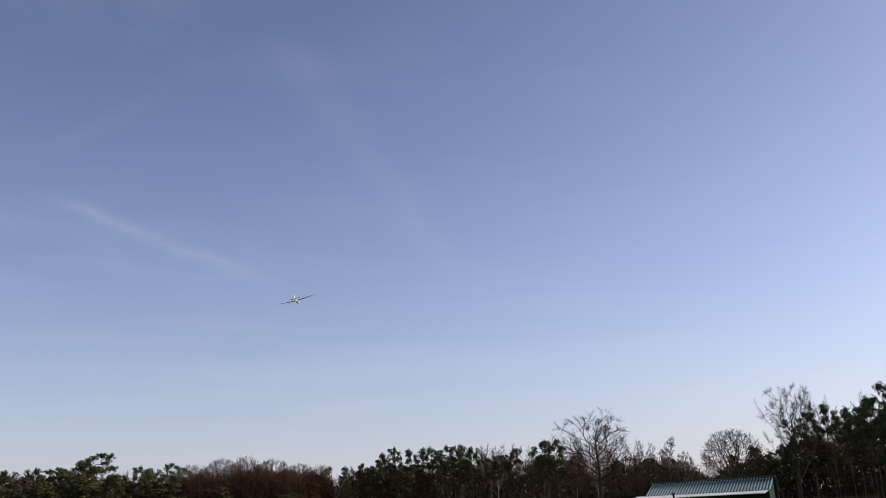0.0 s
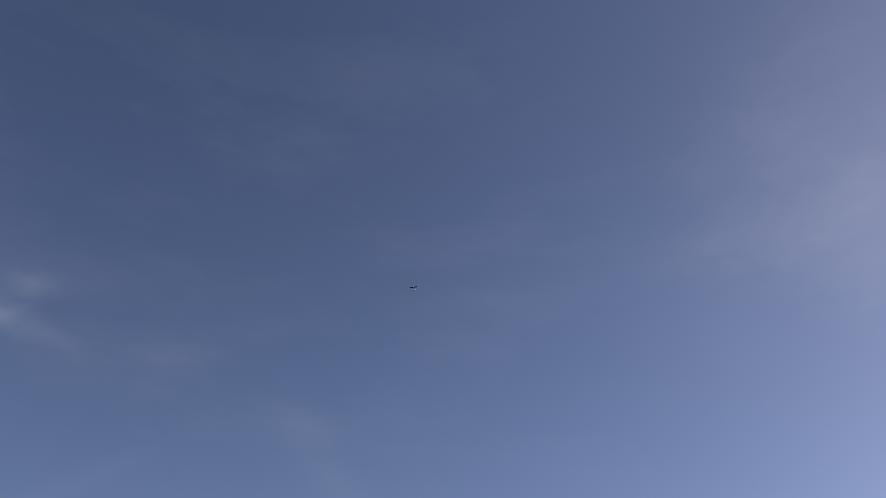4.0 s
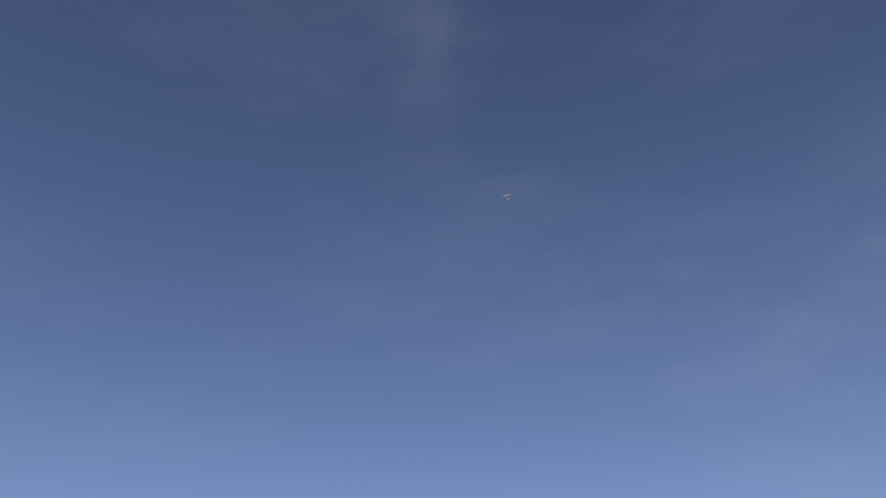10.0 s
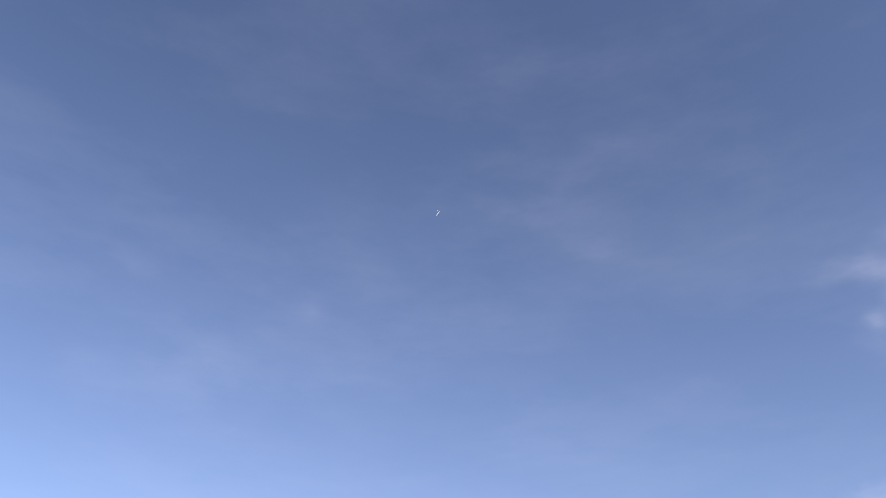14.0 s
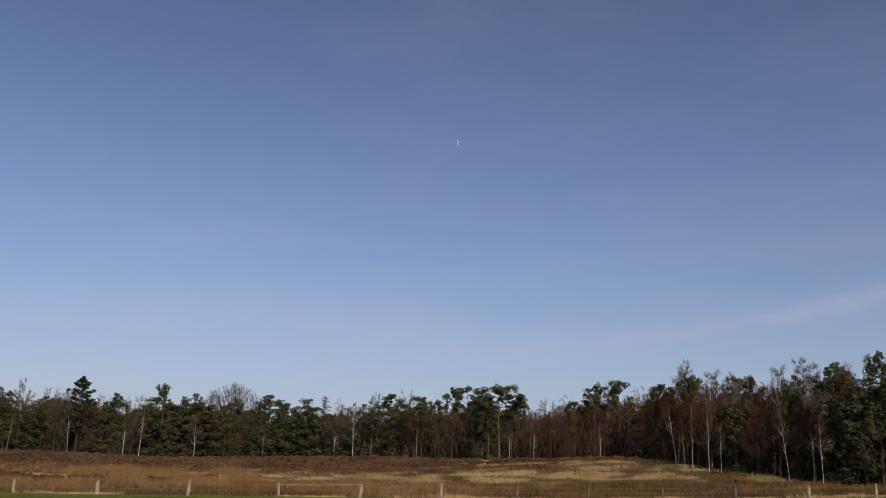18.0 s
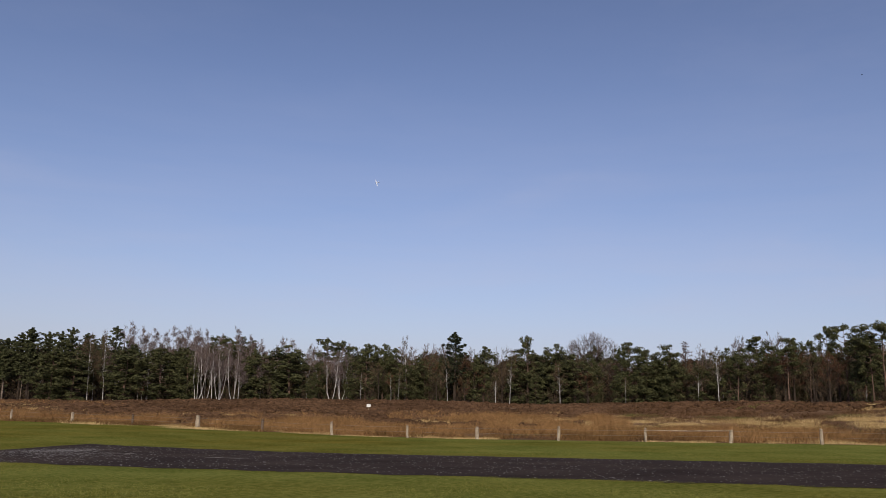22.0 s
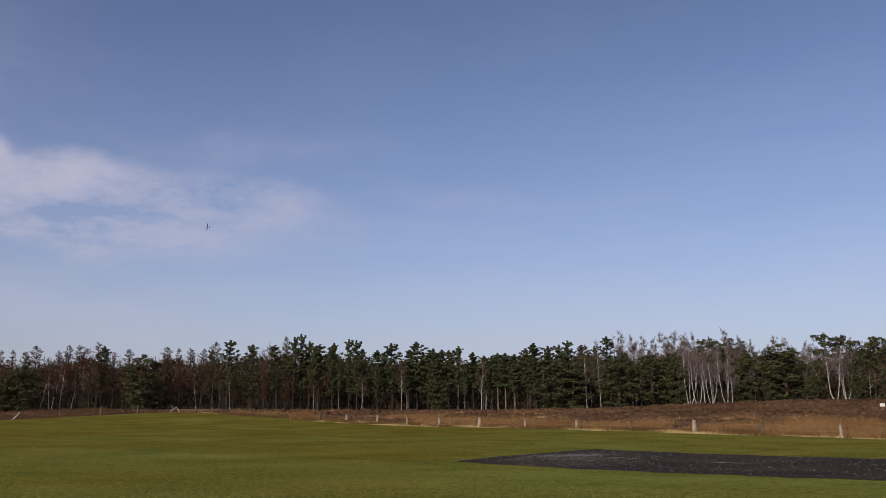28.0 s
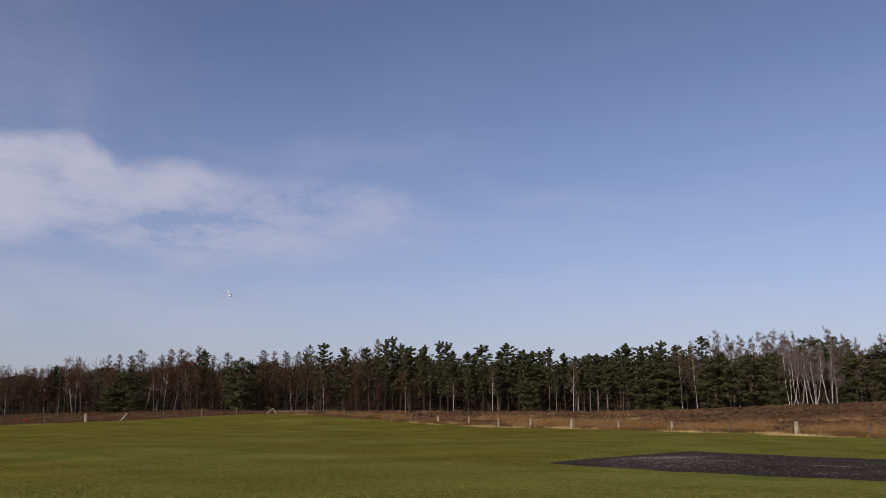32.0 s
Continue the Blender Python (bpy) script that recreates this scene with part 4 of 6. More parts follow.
# mixtures of kinds by direction, from left to right
ZONES = [
    (84, 64, dict(larch=8, bare=5, redbirch=2)),
    (64, 57, dict(larch=5, polepine=3, redbirch=1, bare=2)),
    (57, 38, dict(polepine=9, birch=1)),
    (38, 33, dict(bushy=2, polepine=2, greybirch=3)),
    (33, 28, dict(greybirch=5, bushy=2)),
    (28, 24, dict(bushy=4, greybirch=2)),
    (24, 21, dict(birch=2, greybirch=1, bushy=3)),
    (21, 13, dict(bushy=4, birch=2, bare=4)),
    (13, 2, dict(bushy=7, bare=2, birch=1)),
    (2, -4, dict(bare=3, birch=2, scots=2, bushy=2)),
    (-4, -12, dict(scots=3, bare=4, birch=2, bushy=2)),
    (-12, -20, dict(bare=5, redbirch=3, redbare=2, birch=1)),
    (-20, -30, dict(redbare=4, redbirch=5, scots=1)),
    (-30, -60, dict(scots=3, bushy=3, bare=2, redbirch=1)),
    (-60, -73, dict(bushy=3, scots=4, bare=1)),
    (-73, -82, dict(redbare=9, bushy=1)),
    (-82, -97, dict(scots=5, bare=3, redbare=2, birch=1)),
    (-97, -104, dict(bare=4, redbare=3, greybirch=1)),
    (-104, -107, dict(bush=3, bare=1)),
    (-107, -124, dict(scots=6, bare=1)),
]


def mixture(az):
    for a, b, kinds in ZONES:
        if b <= az <= a:
            return kinds
    return dict(scots=1, bare=1)


def wood():
    """The trees that fill the wood between those that stand out: lower than the skyline, in three loose rows."""
    for row, (back, gap, low, high) in enumerate(((1, 4.6, 0.42, 0.74), (6, 4.8, 0.6, 0.88), (14, 4.6, 0.76, 0.96))):
        az = -124.0
        while az < 88:
            d = float(edge(az)) + back + float(rng.uniform(-1.8, 1.8))
            kinds = mixture(az)
            kind = str(rng.choice(list(kinds), p=np.array(list(kinds.values())) / sum(kinds.values())))
            slim = row == 0 and kind in ("polepine", "scots")
            x, y = at(az, d)
            top = 1.6 + d * math.tan(radians(float(np.interp(az, TOP_AZ, TOP_EL)))) - on_ground(x, y)
            if not (-60 < az < -47 and row > 1):
                plant(kind, az, d, max(2.5, top * float(rng.uniform(0.7 if slim else low, 0.88 if slim else high)) * (1.07 if az > 55 else 1.0)), 0.0, float(rng.uniform(0.9, 1.25)))
            if row == 0 and rng.uniform() < (0.9 if az < 37 or az > 57 else 0.25):
                plant("bush", az + 0.4, d + 1.5, float(rng.uniform(2.2, 5.2 if -45 < az < 0 else 4.2)), 0.0, 1.2)
            az += math.degrees(gap * float(rng.uniform(0.6, 1.4)) / d)


def lone(kind, az, el, half, d):
    """A tree that stands out, by the direction of its top, and by how far its crown reaches to each side (degrees)."""
    x, y = at(az, d)
    return plant(kind, az, d, 1.6 + d * math.tan(radians(el)) - on_ground(x, y), d * radians(half))


def stand(kind, back, rows):
    for az, el, half in rows:
        lone(kind, az, el, half, float(edge(az)) + back + float(rng.uniform(-1, 1)))


def lone_trees():
    # the tall end of the wood, towards the sun
    stand("scots", 5, ((-20.6, 6.55, 0.56), (-21.6, 6.93, 0.9), (-22.6, 7.03, 0.6), (-26.2, 6.96, 0.45), (-33.1, 8.27, 0.6), (-34.4, 7.8, 0.75), (-36.4, 8.17, 0.56), (-36.8, 7.58, 1.12), (-37.8, 8.48, 0.97)))
    stand("greybirch", 9, ((-22, 8.05, 0.93), (-24.8, 7.29, 0.6), (-25.7, 7.02, 0.75), (-29.3, 8.11, 1.35), (-34.5, 7.93, 0.67), (-35.6, 7.75, 0.67)))
    stand("redbirch", 3, ((-23.4, 7.37, 1.05), (-27.3, 7.6, 1.05), (-31.6, 7.56, 0.67), (-24.3, 6.43, 0.67), (-26.5, 6.48, 0.75)))
    stand("bushy", 2, ((-24.8, 5.32, 0.97), (-28.3, 6.92, 0.82), (-30.8, 7.6, 1.2), (-32, 6.21, 1.12), (-33.7, 7.43, 1.49), (-34.5, 5.57, 1.12)))
    stand("slimbirch", -3, ((-21.4, 4.49, 0.15), (-22.2, 5.6, 0.34), (-21.8, 4.32, 0.3), (-23.9, 3.98, 0.37), (-23.2, 5.98, 0.37), (-27.8, 6.08, 0.45), (-29.6, 4.82, 0.3)))
    # the heath's far side
    stand("clump", 0, ((32.3, 5.14, 0.67), (31.8, 4.63, 0.6), (31, 4.61, 0.67), (30.1, 4.73, 0.67), (23.9, 4.49, 0.75), (23.3, 4.51, 0.82)))
    stand("greybirch", 8, ((33.4, 5.47, 0.64), (32.6, 5.32, 0.45), (31.8, 5.3, 0.6), (30.9, 5.08, 0.52), (30, 5.58, 0.6), (29.3, 5.11, 0.52), (28.5, 4.87, 0.45), (27.6, 4.5, 0.45), (27, 5.02, 0.52), (26.3, 4.91, 0.52), (25.5, 4.67, 0.49), (22.9, 4.77, 0.45)))
    stand("scots", 6, ((30.8, 4.89, 0.82), (24.2, 5.11, 0.82), (23.4, 4.93, 0.67), (-3.2, 5.6, 1.12), (-4.9, 5.49, 0.93), (-6.1, 5.3, 0.6), (-7.2, 6.12, 0.56), (-8.1, 6.28, 0.82), (-9.3, 5.52, 0.67), (-11.3, 5.49, 0.75), (-15.1, 5.39, 0.67), (-16.3, 6.45, 0.82), (-17.9, 6.76, 0.82), (-20.4, 6.46, 0.75)))
    stand("umbrella", 2, ((-10.2, 6.36, 1.49),))
    stand("bushy", 3, ((33.3, 4.06, 0.9), (28.7, 3.88, 0.97), (26.6, 4.48, 1.27), (21.7, 4.75, 1.05), (20.6, 4.79, 0.6), (19.8, 4.53, 0.82), (17.8, 3.8, 0.82), (14, 4.81, 0.75), (11.1, 4.77, 1.2), (9.4, 5.02, 0.9), (8.1, 4.38, 1.12), (9.8, 3.92, 0.97), (4.6, 5.16, 1.05), (3.5, 4.7, 0.82), (2, 5.04, 0.93), (2.8, 4.01, 1.05), (0.2, 3.75, 0.82), (-1.5, 4.84, 0.75), (-9.1, 4.82, 0.9), (-19.6, 5.3, 1.12)))
    stand("scots", 8, ((11.2, 5.57, 0.49),))
    stand("birch", 1, ((19.1, 5.38, 0.49), (12.3, 4.67, 0.45), (-0.8, 4.98, 0.52)))
    stand("slimbirch", -4, ((20, 3.1, 0.3), (19.6, 3.4, 0.3), (16.3, 4.13, 0.45), (4.9, 3.05, 0.19), (-9.1, 2.64, 0.19), (22, 3.22, 0.34)))
    stand("bare", 4, ((17.5, 4.96, 0.67), (14.6, 4.32, 0.97), (12.8, 4.88, 0.82), (8.1, 4.93, 0.67), (-5.2, 4.73, 1.05), (-12.5, 4.85, 0.97), (-13.5, 5.49, 0.97), (-11.8, 4.96, 0.6)))
    stand("greybare", 10, ((16.7, 5.17, 0.82), (-0, 5.13, 0.52), (-2.1, 5.57, 0.67), (-4.2, 5.89, 0.97), (-14.8, 5.74, 0.82), (-17, 6.63, 1.05), (-19.6, 6.33, 0.9)))
    stand("fir", 3, ((15.9, 5.7, 0.9),))
    stand("larch", 6, ((1.1, 5.27, 0.45),))
    stand("beech", 14, ((7, 5.79, 1.72),))
    # the plantation and the birches
    stand("polepine", 3, ((52.3, 4.35, 0.90), (51.3, 4.81, 0.90), (50.2, 4.41, 0.66), (49.7, 4.91, 0.70), (49, 4.2, 0.61), (48.7, 4.49, 0.61), (48.1, 4.42, 0.70), (47.6, 4.38, 0.55), (47, 4.65, 0.50), (46, 4.25, 0.61), (45.4, 4.03, 0.66), (44.9, 4.02, 0.46), (44.4, 4.22, 0.50), (43.9, 4.21, 0.61), (43.3, 4.13, 0.66), (42.5, 4.48, 0.70), (42, 4.83, 0.90), (41.2, 4.65, 0.66), (40.5, 4.71, 0.66), (39.9, 4.99, 0.55), (38.9, 4.67, 1.01), (37.4, 5.2, 0.70)))
    stand("birch", -1, ((50.7, 3.64, 0.37), (45.5, 3.89, 0.49), (38.7, 4.72, 0.52), (37.8, 4.94, 0.49)))
    stand("slimbirch", -3, ((44.8, 1.93, 0.15), (35.8, 1.59, 0.15), (35.6, 1.85, 0.15)))
    stand("bushy", -1, ((48.2, 2.73, 0.75), (40.8, 3.66, 1.05), (39.6, 3.42, 1.12), (36.7, 3.81, 1.23), (34.6, 3.95, 1.49), (32.9, 3.93, 0.67)))
    stand("greybirch", 9, ((36.7, 5.53, 0.71), (35.9, 5.3, 0.45), (35.3, 5.18, 0.75), (34.5, 5.13, 0.49), (33.6, 5.42, 0.67), (32.6, 5.12, 0.45)))
    # the far corner
    stand("larch", 2, ((83.7, 2.95, 0.75), (82.2, 2.91, 0.56), (78.9, 2.9, 0.45), (78.1, 2.85, 0.52), (74.2, 3.88, 0.41), (73.6, 3.82, 0.49), (73, 4.18, 0.56), (71.8, 3.91, 0.41), (71.2, 4.28, 0.49), (70.7, 4.29, 0.6), (69.5, 4.48, 0.56), (68.6, 3.95, 0.41), (67.8, 4.14, 0.56), (65.5, 4.34, 0.6), (64.9, 4.27, 0.41), (64.1, 4.27, 0.52), (63.4, 4.28, 0.41), (62.7, 4.72, 0.56), (58.2, 5.16, 0.41)))
    stand("bare", 1, ((82.8, 3, 0.71), (80, 3.09, 1.12), (80.6, 2.88, 0.75), (79.4, 2.96, 0.67), (75.4, 3.68, 0.52), (58.7, 3.58, 0.97), (59.6, 4.32, 0.52), (56.1, 3.02, 1.12)))
    stand("redbirch", 4, ((81.4, 2.9, 0.56), (78.3, 2.95, 0.49), (77.2, 3.65, 0.49), (76.3, 3.74, 0.67), (72.1, 3.52, 0.37), (76.6, 3.11, 0.37)))
    stand("bushy", -3, ((73.8, 3.01, 1.79), (66.8, 3.82, 1.68), (74.6, 2.09, 0.82)))
    stand("polepine", 2, ((77.9, 3.12, 0.41), (69.3, 4.3, 0.41), (61.8, 4.87, 0.66), (60.4, 4.61, 0.66), (58.9, 4.61, 0.66), (57.7, 5.16, 0.50), (57.2, 5.35, 0.55), (56.7, 4.9, 0.46), (56, 4.71, 0.66), (55.2, 4.63, 0.55), (54.1, 5.07, 0.55), (53.6, 4.99, 0.66)))
    stand("slimbirch", -1, ((61.6, 3.22, 0.22), (62.3, 2.12, 0.19), (63.7, 2.56, 0.19)))
    # beyond the hut
    stand("scots", 2, ((-64.2, 3.92, 0.6), (-65.3, 3.92, 0.86), (-66.8, 4.41, 0.78), (-68.1, 4.74, 0.97), (-70, 3.97, 0.49), (-71.6, 4.06, 0.6)))
    stand("bushy", -2, ((-71.5, 3.18, 1.35), (-67.1, 3.29, 1.49), (-64.7, 2.92, 1.12), (-74.5, 2.6, 0.93), (-78.6, 2.2, 1.0)))
    stand("redbare", 1, ((-73.7, 3.5, 1.2), (-75.6, 3.9, 1.3), (-77.1, 3.8, 1.3), (-78.8, 3.5, 1.2)))
    stand("redbare", 4, ((-73.1, 3.91, 1.31), (-74.8, 4.24, 1.31), (-76.3, 4.32, 1.11), (-77.9, 4.1, 1.51), (-79.6, 3.79, 1.31), (-80.9, 3.66, 0.7)))
    stand("scots", 3, ((-81.2, 3.58, 0.34), (-82.5, 3.56, 0.56), (-83.6, 3.71, 0.41), (-84.1, 3.52, 0.52), (-84.8, 4.32, 0.34), (-85.7, 4.66, 0.49), (-86.7, 4.5, 0.56), (-87.5, 4.51, 0.37), (-88.3, 4.56, 0.56), (-89, 4.61, 0.56), (-89.9, 4.63, 0.49), (-90.6, 4.43, 0.52), (-93.6, 4.22, 0.45)))
    stand("bare", 3, ((-91.2, 4.52, 0.75), (-92.9, 4.53, 0.6), (-100.9, 4.34, 0.75), (-101.7, 4.12, 0.56), (-97.1, 3.64, 0.93)))
    stand("greybirch", 3, ((-92.2, 4.34, 0.56), (-102.9, 4.39, 0.67), (-103.8, 3.47, 0.6), (-104.4, 3.2, 0.52)))
    stand("scots", 4, ((-95.1, 4.68, 0.67), (-96, 4.68, 0.67), (-102.7, 3.16, 0.56), (-111.3, 5.34, 0.56), (-112.5, 5.77, 0.64), (-113.3, 5.45, 0.67), (-113.8, 4.93, 0.75), (-114.5, 5.93, 0.75), (-115, 5.95, 0.6), (-116.1, 6.67, 0.82), (-116.7, 6.41, 0.75), (-117.4, 6.12, 0.82)))
    stand("bare", 8, ((-111.8, 5.89, 0.45), (-112.4, 6.08, 0.45), (-114.3, 6.21, 0.52)))
    # round the hut
    lone("oak", -98.6, 6.25, 2.9, 92)
    lone("smalloak", -95.6, 2.6, 1.5, 60)
    lone("dome", -106.8, 4.6, 1.75, 110)
    lone("ash", -110.3, 7.0, 1.75, 76)


def deep_wood():
    """What fills the wood behind its edge: stems, twigs and dark needles, too many to count."""
    r = np.random.default_rng(77)
    n = 300000
    coarse = np.arange(n) < 60000
    az = r.uniform(-126, 88, n)
    az = np.where(r.uniform(0, 1, n) < 0.15, r.uniform(-48, -12, n), az)
    az = np.where((az > -62) & (az < -48), r.uniform(-48, 88, n), az)
    d = edge(az) + np.where(coarse, 22 + 40 * r.uniform(0, 1, n), 2 + 34 * r.uniform(0, 1, n) ** 1.2)
    x, y = -d * np.sin(np.radians(az)), d * np.cos(np.radians(az))
    z0 = height(x, y)
    full = 1.6 + d * np.tan(np.radians(np.interp(az, TOP_AZ, TOP_EL))) - z0
    k = r.uniform(0, 1, n) ** 1.15 * 0.70
    c = np.stack([x, y, z0 + full * k], 1)
    u = r.normal(size=(n, 3)) * np.array([0.6, 0.6, 1.0])
    u /= np.linalg.norm(u, axis=1)[:, None]
    w = np.cross(u, r.normal(size=(n, 3)))
    w /= np.linalg.norm(w, axis=1)[:, None]
    big = np.where(coarse, 2.4, 1.0)[:, None]
    ln, wd = big * r.uniform(0.25, 0.65, (n, 1)), big * r.uniform(0.012, 0.03, (n, 1))
    v = np.stack([c - u * ln - w * wd, c - u * ln + w * wd, c + u * ln], 1).reshape(-1, 3)
    red = (az > -48) & (az < -11)
    for name, label, mat, ok in (("wood_undergrowth", "dense brown twigs and saplings inside the wood", TWIG, ~red),
                                 ("red_undergrowth", "dense reddish twigs and saplings inside the wood", RED_TWIG, red)):
        v2 = v.reshape(n, 9)[ok].reshape(-1, 3)
        tagged(new(name, fast_mesh(name, v2, np.arange(len(v2)).reshape(-1, 3), [mat])), label, "undergrowth", kind="stuff")
    n = 2400
    az = r.uniform(-126, 88, n)
    d = edge(az) + 8 + 55 * r.uniform(0, 1, n)
    s = Shape()
    for a, dd in zip(az, d):
        x, y = at(a, dd)
        z = on_ground(x, y)
        h = (1.6 + dd * math.tan(radians(float(np.interp(a, TOP_AZ, TOP_EL)))) - z) * float(r.uniform(0.5, 0.8))
        s.tube([(x, y, z - 0.2), (x + float(r.normal(0, 0.4)), y, z + h)], [0.13, 0.05], 3, False)
    tagged(new("wood_stems", s.mesh("wood_stems", DARK_BARK)), "close-set dark stems inside the wood", "stems", kind="stuff")
    # added dark backing: closes sky gaps, its dark colour deepens the wood's shade
    for name, label, mat, n, size, nearest in (("wood_needles", "dark conifer boughs added to fill the wood's shaded depth", SPRUCE_LEAF, 90000, 0.42, 14),
                                               ("wood_brush", "dense dark brushwood added to fill the wood's shaded depth", DARK_TWIG, 190000, 0.52, 20)):
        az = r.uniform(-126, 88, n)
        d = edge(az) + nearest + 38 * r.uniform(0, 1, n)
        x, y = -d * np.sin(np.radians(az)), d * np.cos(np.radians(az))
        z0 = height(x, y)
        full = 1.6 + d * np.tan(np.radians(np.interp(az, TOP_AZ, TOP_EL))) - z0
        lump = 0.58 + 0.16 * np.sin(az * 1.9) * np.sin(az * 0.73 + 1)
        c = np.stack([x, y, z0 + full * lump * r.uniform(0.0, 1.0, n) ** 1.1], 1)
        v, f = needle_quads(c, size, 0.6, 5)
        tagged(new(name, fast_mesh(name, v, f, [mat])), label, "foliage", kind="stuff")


wood()
lone_trees()
for kind in KINDS.values():
    for tree in [t for t in kind if id(t) in UNUSED]:
        for ob in (*tree.children_recursive, tree):
            bpy.data.objects.remove(ob)
deep_wood()

# ---- the fence round the field ----


def make_post(seed, tall, r0, mat, label):
    r = np.random.default_rng(seed)
    post = thing("fence_post", label, "fence post", "posts of the field fence")
    s = Shape()
    n = 4
    pts = [Vector((r.normal(0, 0.012), r.normal(0, 0.012), -0.25 + (tall + 0.25) * i / n)) for i in range(n + 1)]
    s.tube(pts, [r0 * 1.05, r0, r0 * 1.02, r0 * 0.97, r0 * 0.9], 7)
    for k in range(7):
        s.v[-1 - k].z += 0.035 * math.sin(k * 0.9 + seed)
    part("shaft", s, mat, post)
    return post


def fence():
    pale = [make_post(k, 0.95 + 0.07 * math.sin(k * 2.1), 0.095 + 0.02 * (k % 3), WOOD_POST, "pale weathered wooden fence post with a slanted top") for k in range(4)]
    thick = [make_post(k, 1.02, 0.18, WOOD_POST, "thick pale split-wood fence post") for k in (11, 12)]
    brown = [make_post(k, 1.02 + 0.1 * math.sin(k * 1.7), 0.085 + 0.02 * (k % 3), BROWN_POST, "dark brown weathered fence post") for k in range(20, 24)]
    used = set()
    xs = [45.9, 40.4, 34.9, 29.4, 23.8, 18.25, 12.75, 7.3, 1.7, -4.2, -10.3, -16.4, -21.9, -28.05, -34.2, -40.3, -46.5, -52.8, -58.9, -65.6, -71.7, -77.4, -82.7, -88.8,
          -94.8, -100.5, -106.55, -112.2, -117.7, -123.6, -129.2]
    line = [(x, FENCE_Y) for x in xs] + [(FENCE_X, 63.2 - 5.8 * k) for k in range(0, 16)]
    tops = []
    for i, (x, y) in enumerate(line):
        if x in (-65.6, -40.3) or (x, i) == (FENCE_X, 36):
            src = thick[i % 2]
        elif x == FENCE_X or x < -92 or x in (-34.2, -46.5, 12.75, 18.25, 23.8, 29.4):
            src = brown[(i * 5 + i // 3) % 4]
        else:
            src = pale[(i * 5 + i // 3) % 4]
        jx, jy = float(rng.normal(0, 0.12)), float(rng.normal(0, 0.08))
        m = pose(x + jx, y + jy, on_ground(x + jx, y + jy), float(rng.normal(0, 2.0)), float(rng.normal(0, 2.5)), float(rng.uniform(0, 360)))
        if x == FENCE_X:
            m = m @ Matrix.Diagonal((1.25, 1.25, 1.22, 1))
        if src in used:
            copy_thing(src, m)
        else:
            used.add(src)
            src.matrix_basis = m
        tops.append(Vector((x + jx, y + jy - 0.09, on_ground(x + jx, y + jy))))
    for src in (*pale, *thick, *brown):
        if src not in used:
            for ob in (*src.children, src):
                bpy.data.objects.remove(ob)
    wires = thing("fence_wires", "thin grey fence wires strung between the posts", "wire", kind="")
    for lift in (0.8, 0.45):
        s = Shape()
        for a, b in zip(tops[:-1], tops[1:]):
            if (b - a).length < 9:
                p, q = a + Vector((0, 0, lift)), b + Vector((0, 0, lift))
                s.tube([p, p.lerp(q, 0.5) - Vector((0, 0, 0.05)), q], [0.006] * 3, 3, False)
        part("wire", s, WIRE, wires)
    rail = thing("fence_rail", "pale wooden rail fixed between two fence posts", "rail")
    a, b = tops[9] + Vector((0, -0.1, 0.80)), tops[8] + Vector((0, -0.1, 0.87))
    part("pole", Shape().tube([a - (b - a) * 0.02, a.lerp(b, 0.45) - Vector((0, 0, 0.03)), b + (b - a) * 0.02], [0.026, 0.024, 0.022], 6), WOOD_POST, rail)


fence()


def corner_struts():
    x, y = FENCE_X, FENCE_Y
    z = on_ground(x, y)
    s = thing("corner_brace", "weathered slanted braces of the fence corner", "fence")
    part("brace", Shape().tube([(x + 0.1, y - 0.1, z + 0.8), (x + 1.2, y - 0.1, on_ground(x + 1.2, y))], [0.06, 0.06], 6), WOOD_POST, s)
    part("brace", Shape().tube([(x, y - 0.2, z + 0.8), (x - 0.1, y - 1.2, on_ground(x, y - 1.2))], [0.06, 0.06], 6), WOOD_POST, s)
    lean = thing("slanted_brace", "pale slanted brace leaning against a fence post", "fence")
    z = on_ground(x, 40.0)
    part("brace", Shape().tube([(x + 0.12, 39.9, z + 1.05), (x + 0.14, 39.5, z + 0.5), (x + 0.12, 38.9, z - 0.1)], [0.09, 0.1, 0.1], 6), WOOD_POST, lean)


corner_struts()


def sign():
    az, d = 21.45, 112
    x, y = at(az, d)
    z = on_ground(x, y)
    top = 1.6 + d * math.tan(radians(0.9))
    s = thing("notice_board", "small white notice board on a post in the heath", "sign")
    part("post", Shape().box(x - 0.04, x + 0.04, y, y + 0.06, z - 0.3, top), WOOD_POST, s)
    part("board", Shape().box(x - 0.27, x + 0.27, y - 0.04, y, top - 0.36, top), SIGN_WHITE, s)


sign()

# ---- low plants ----


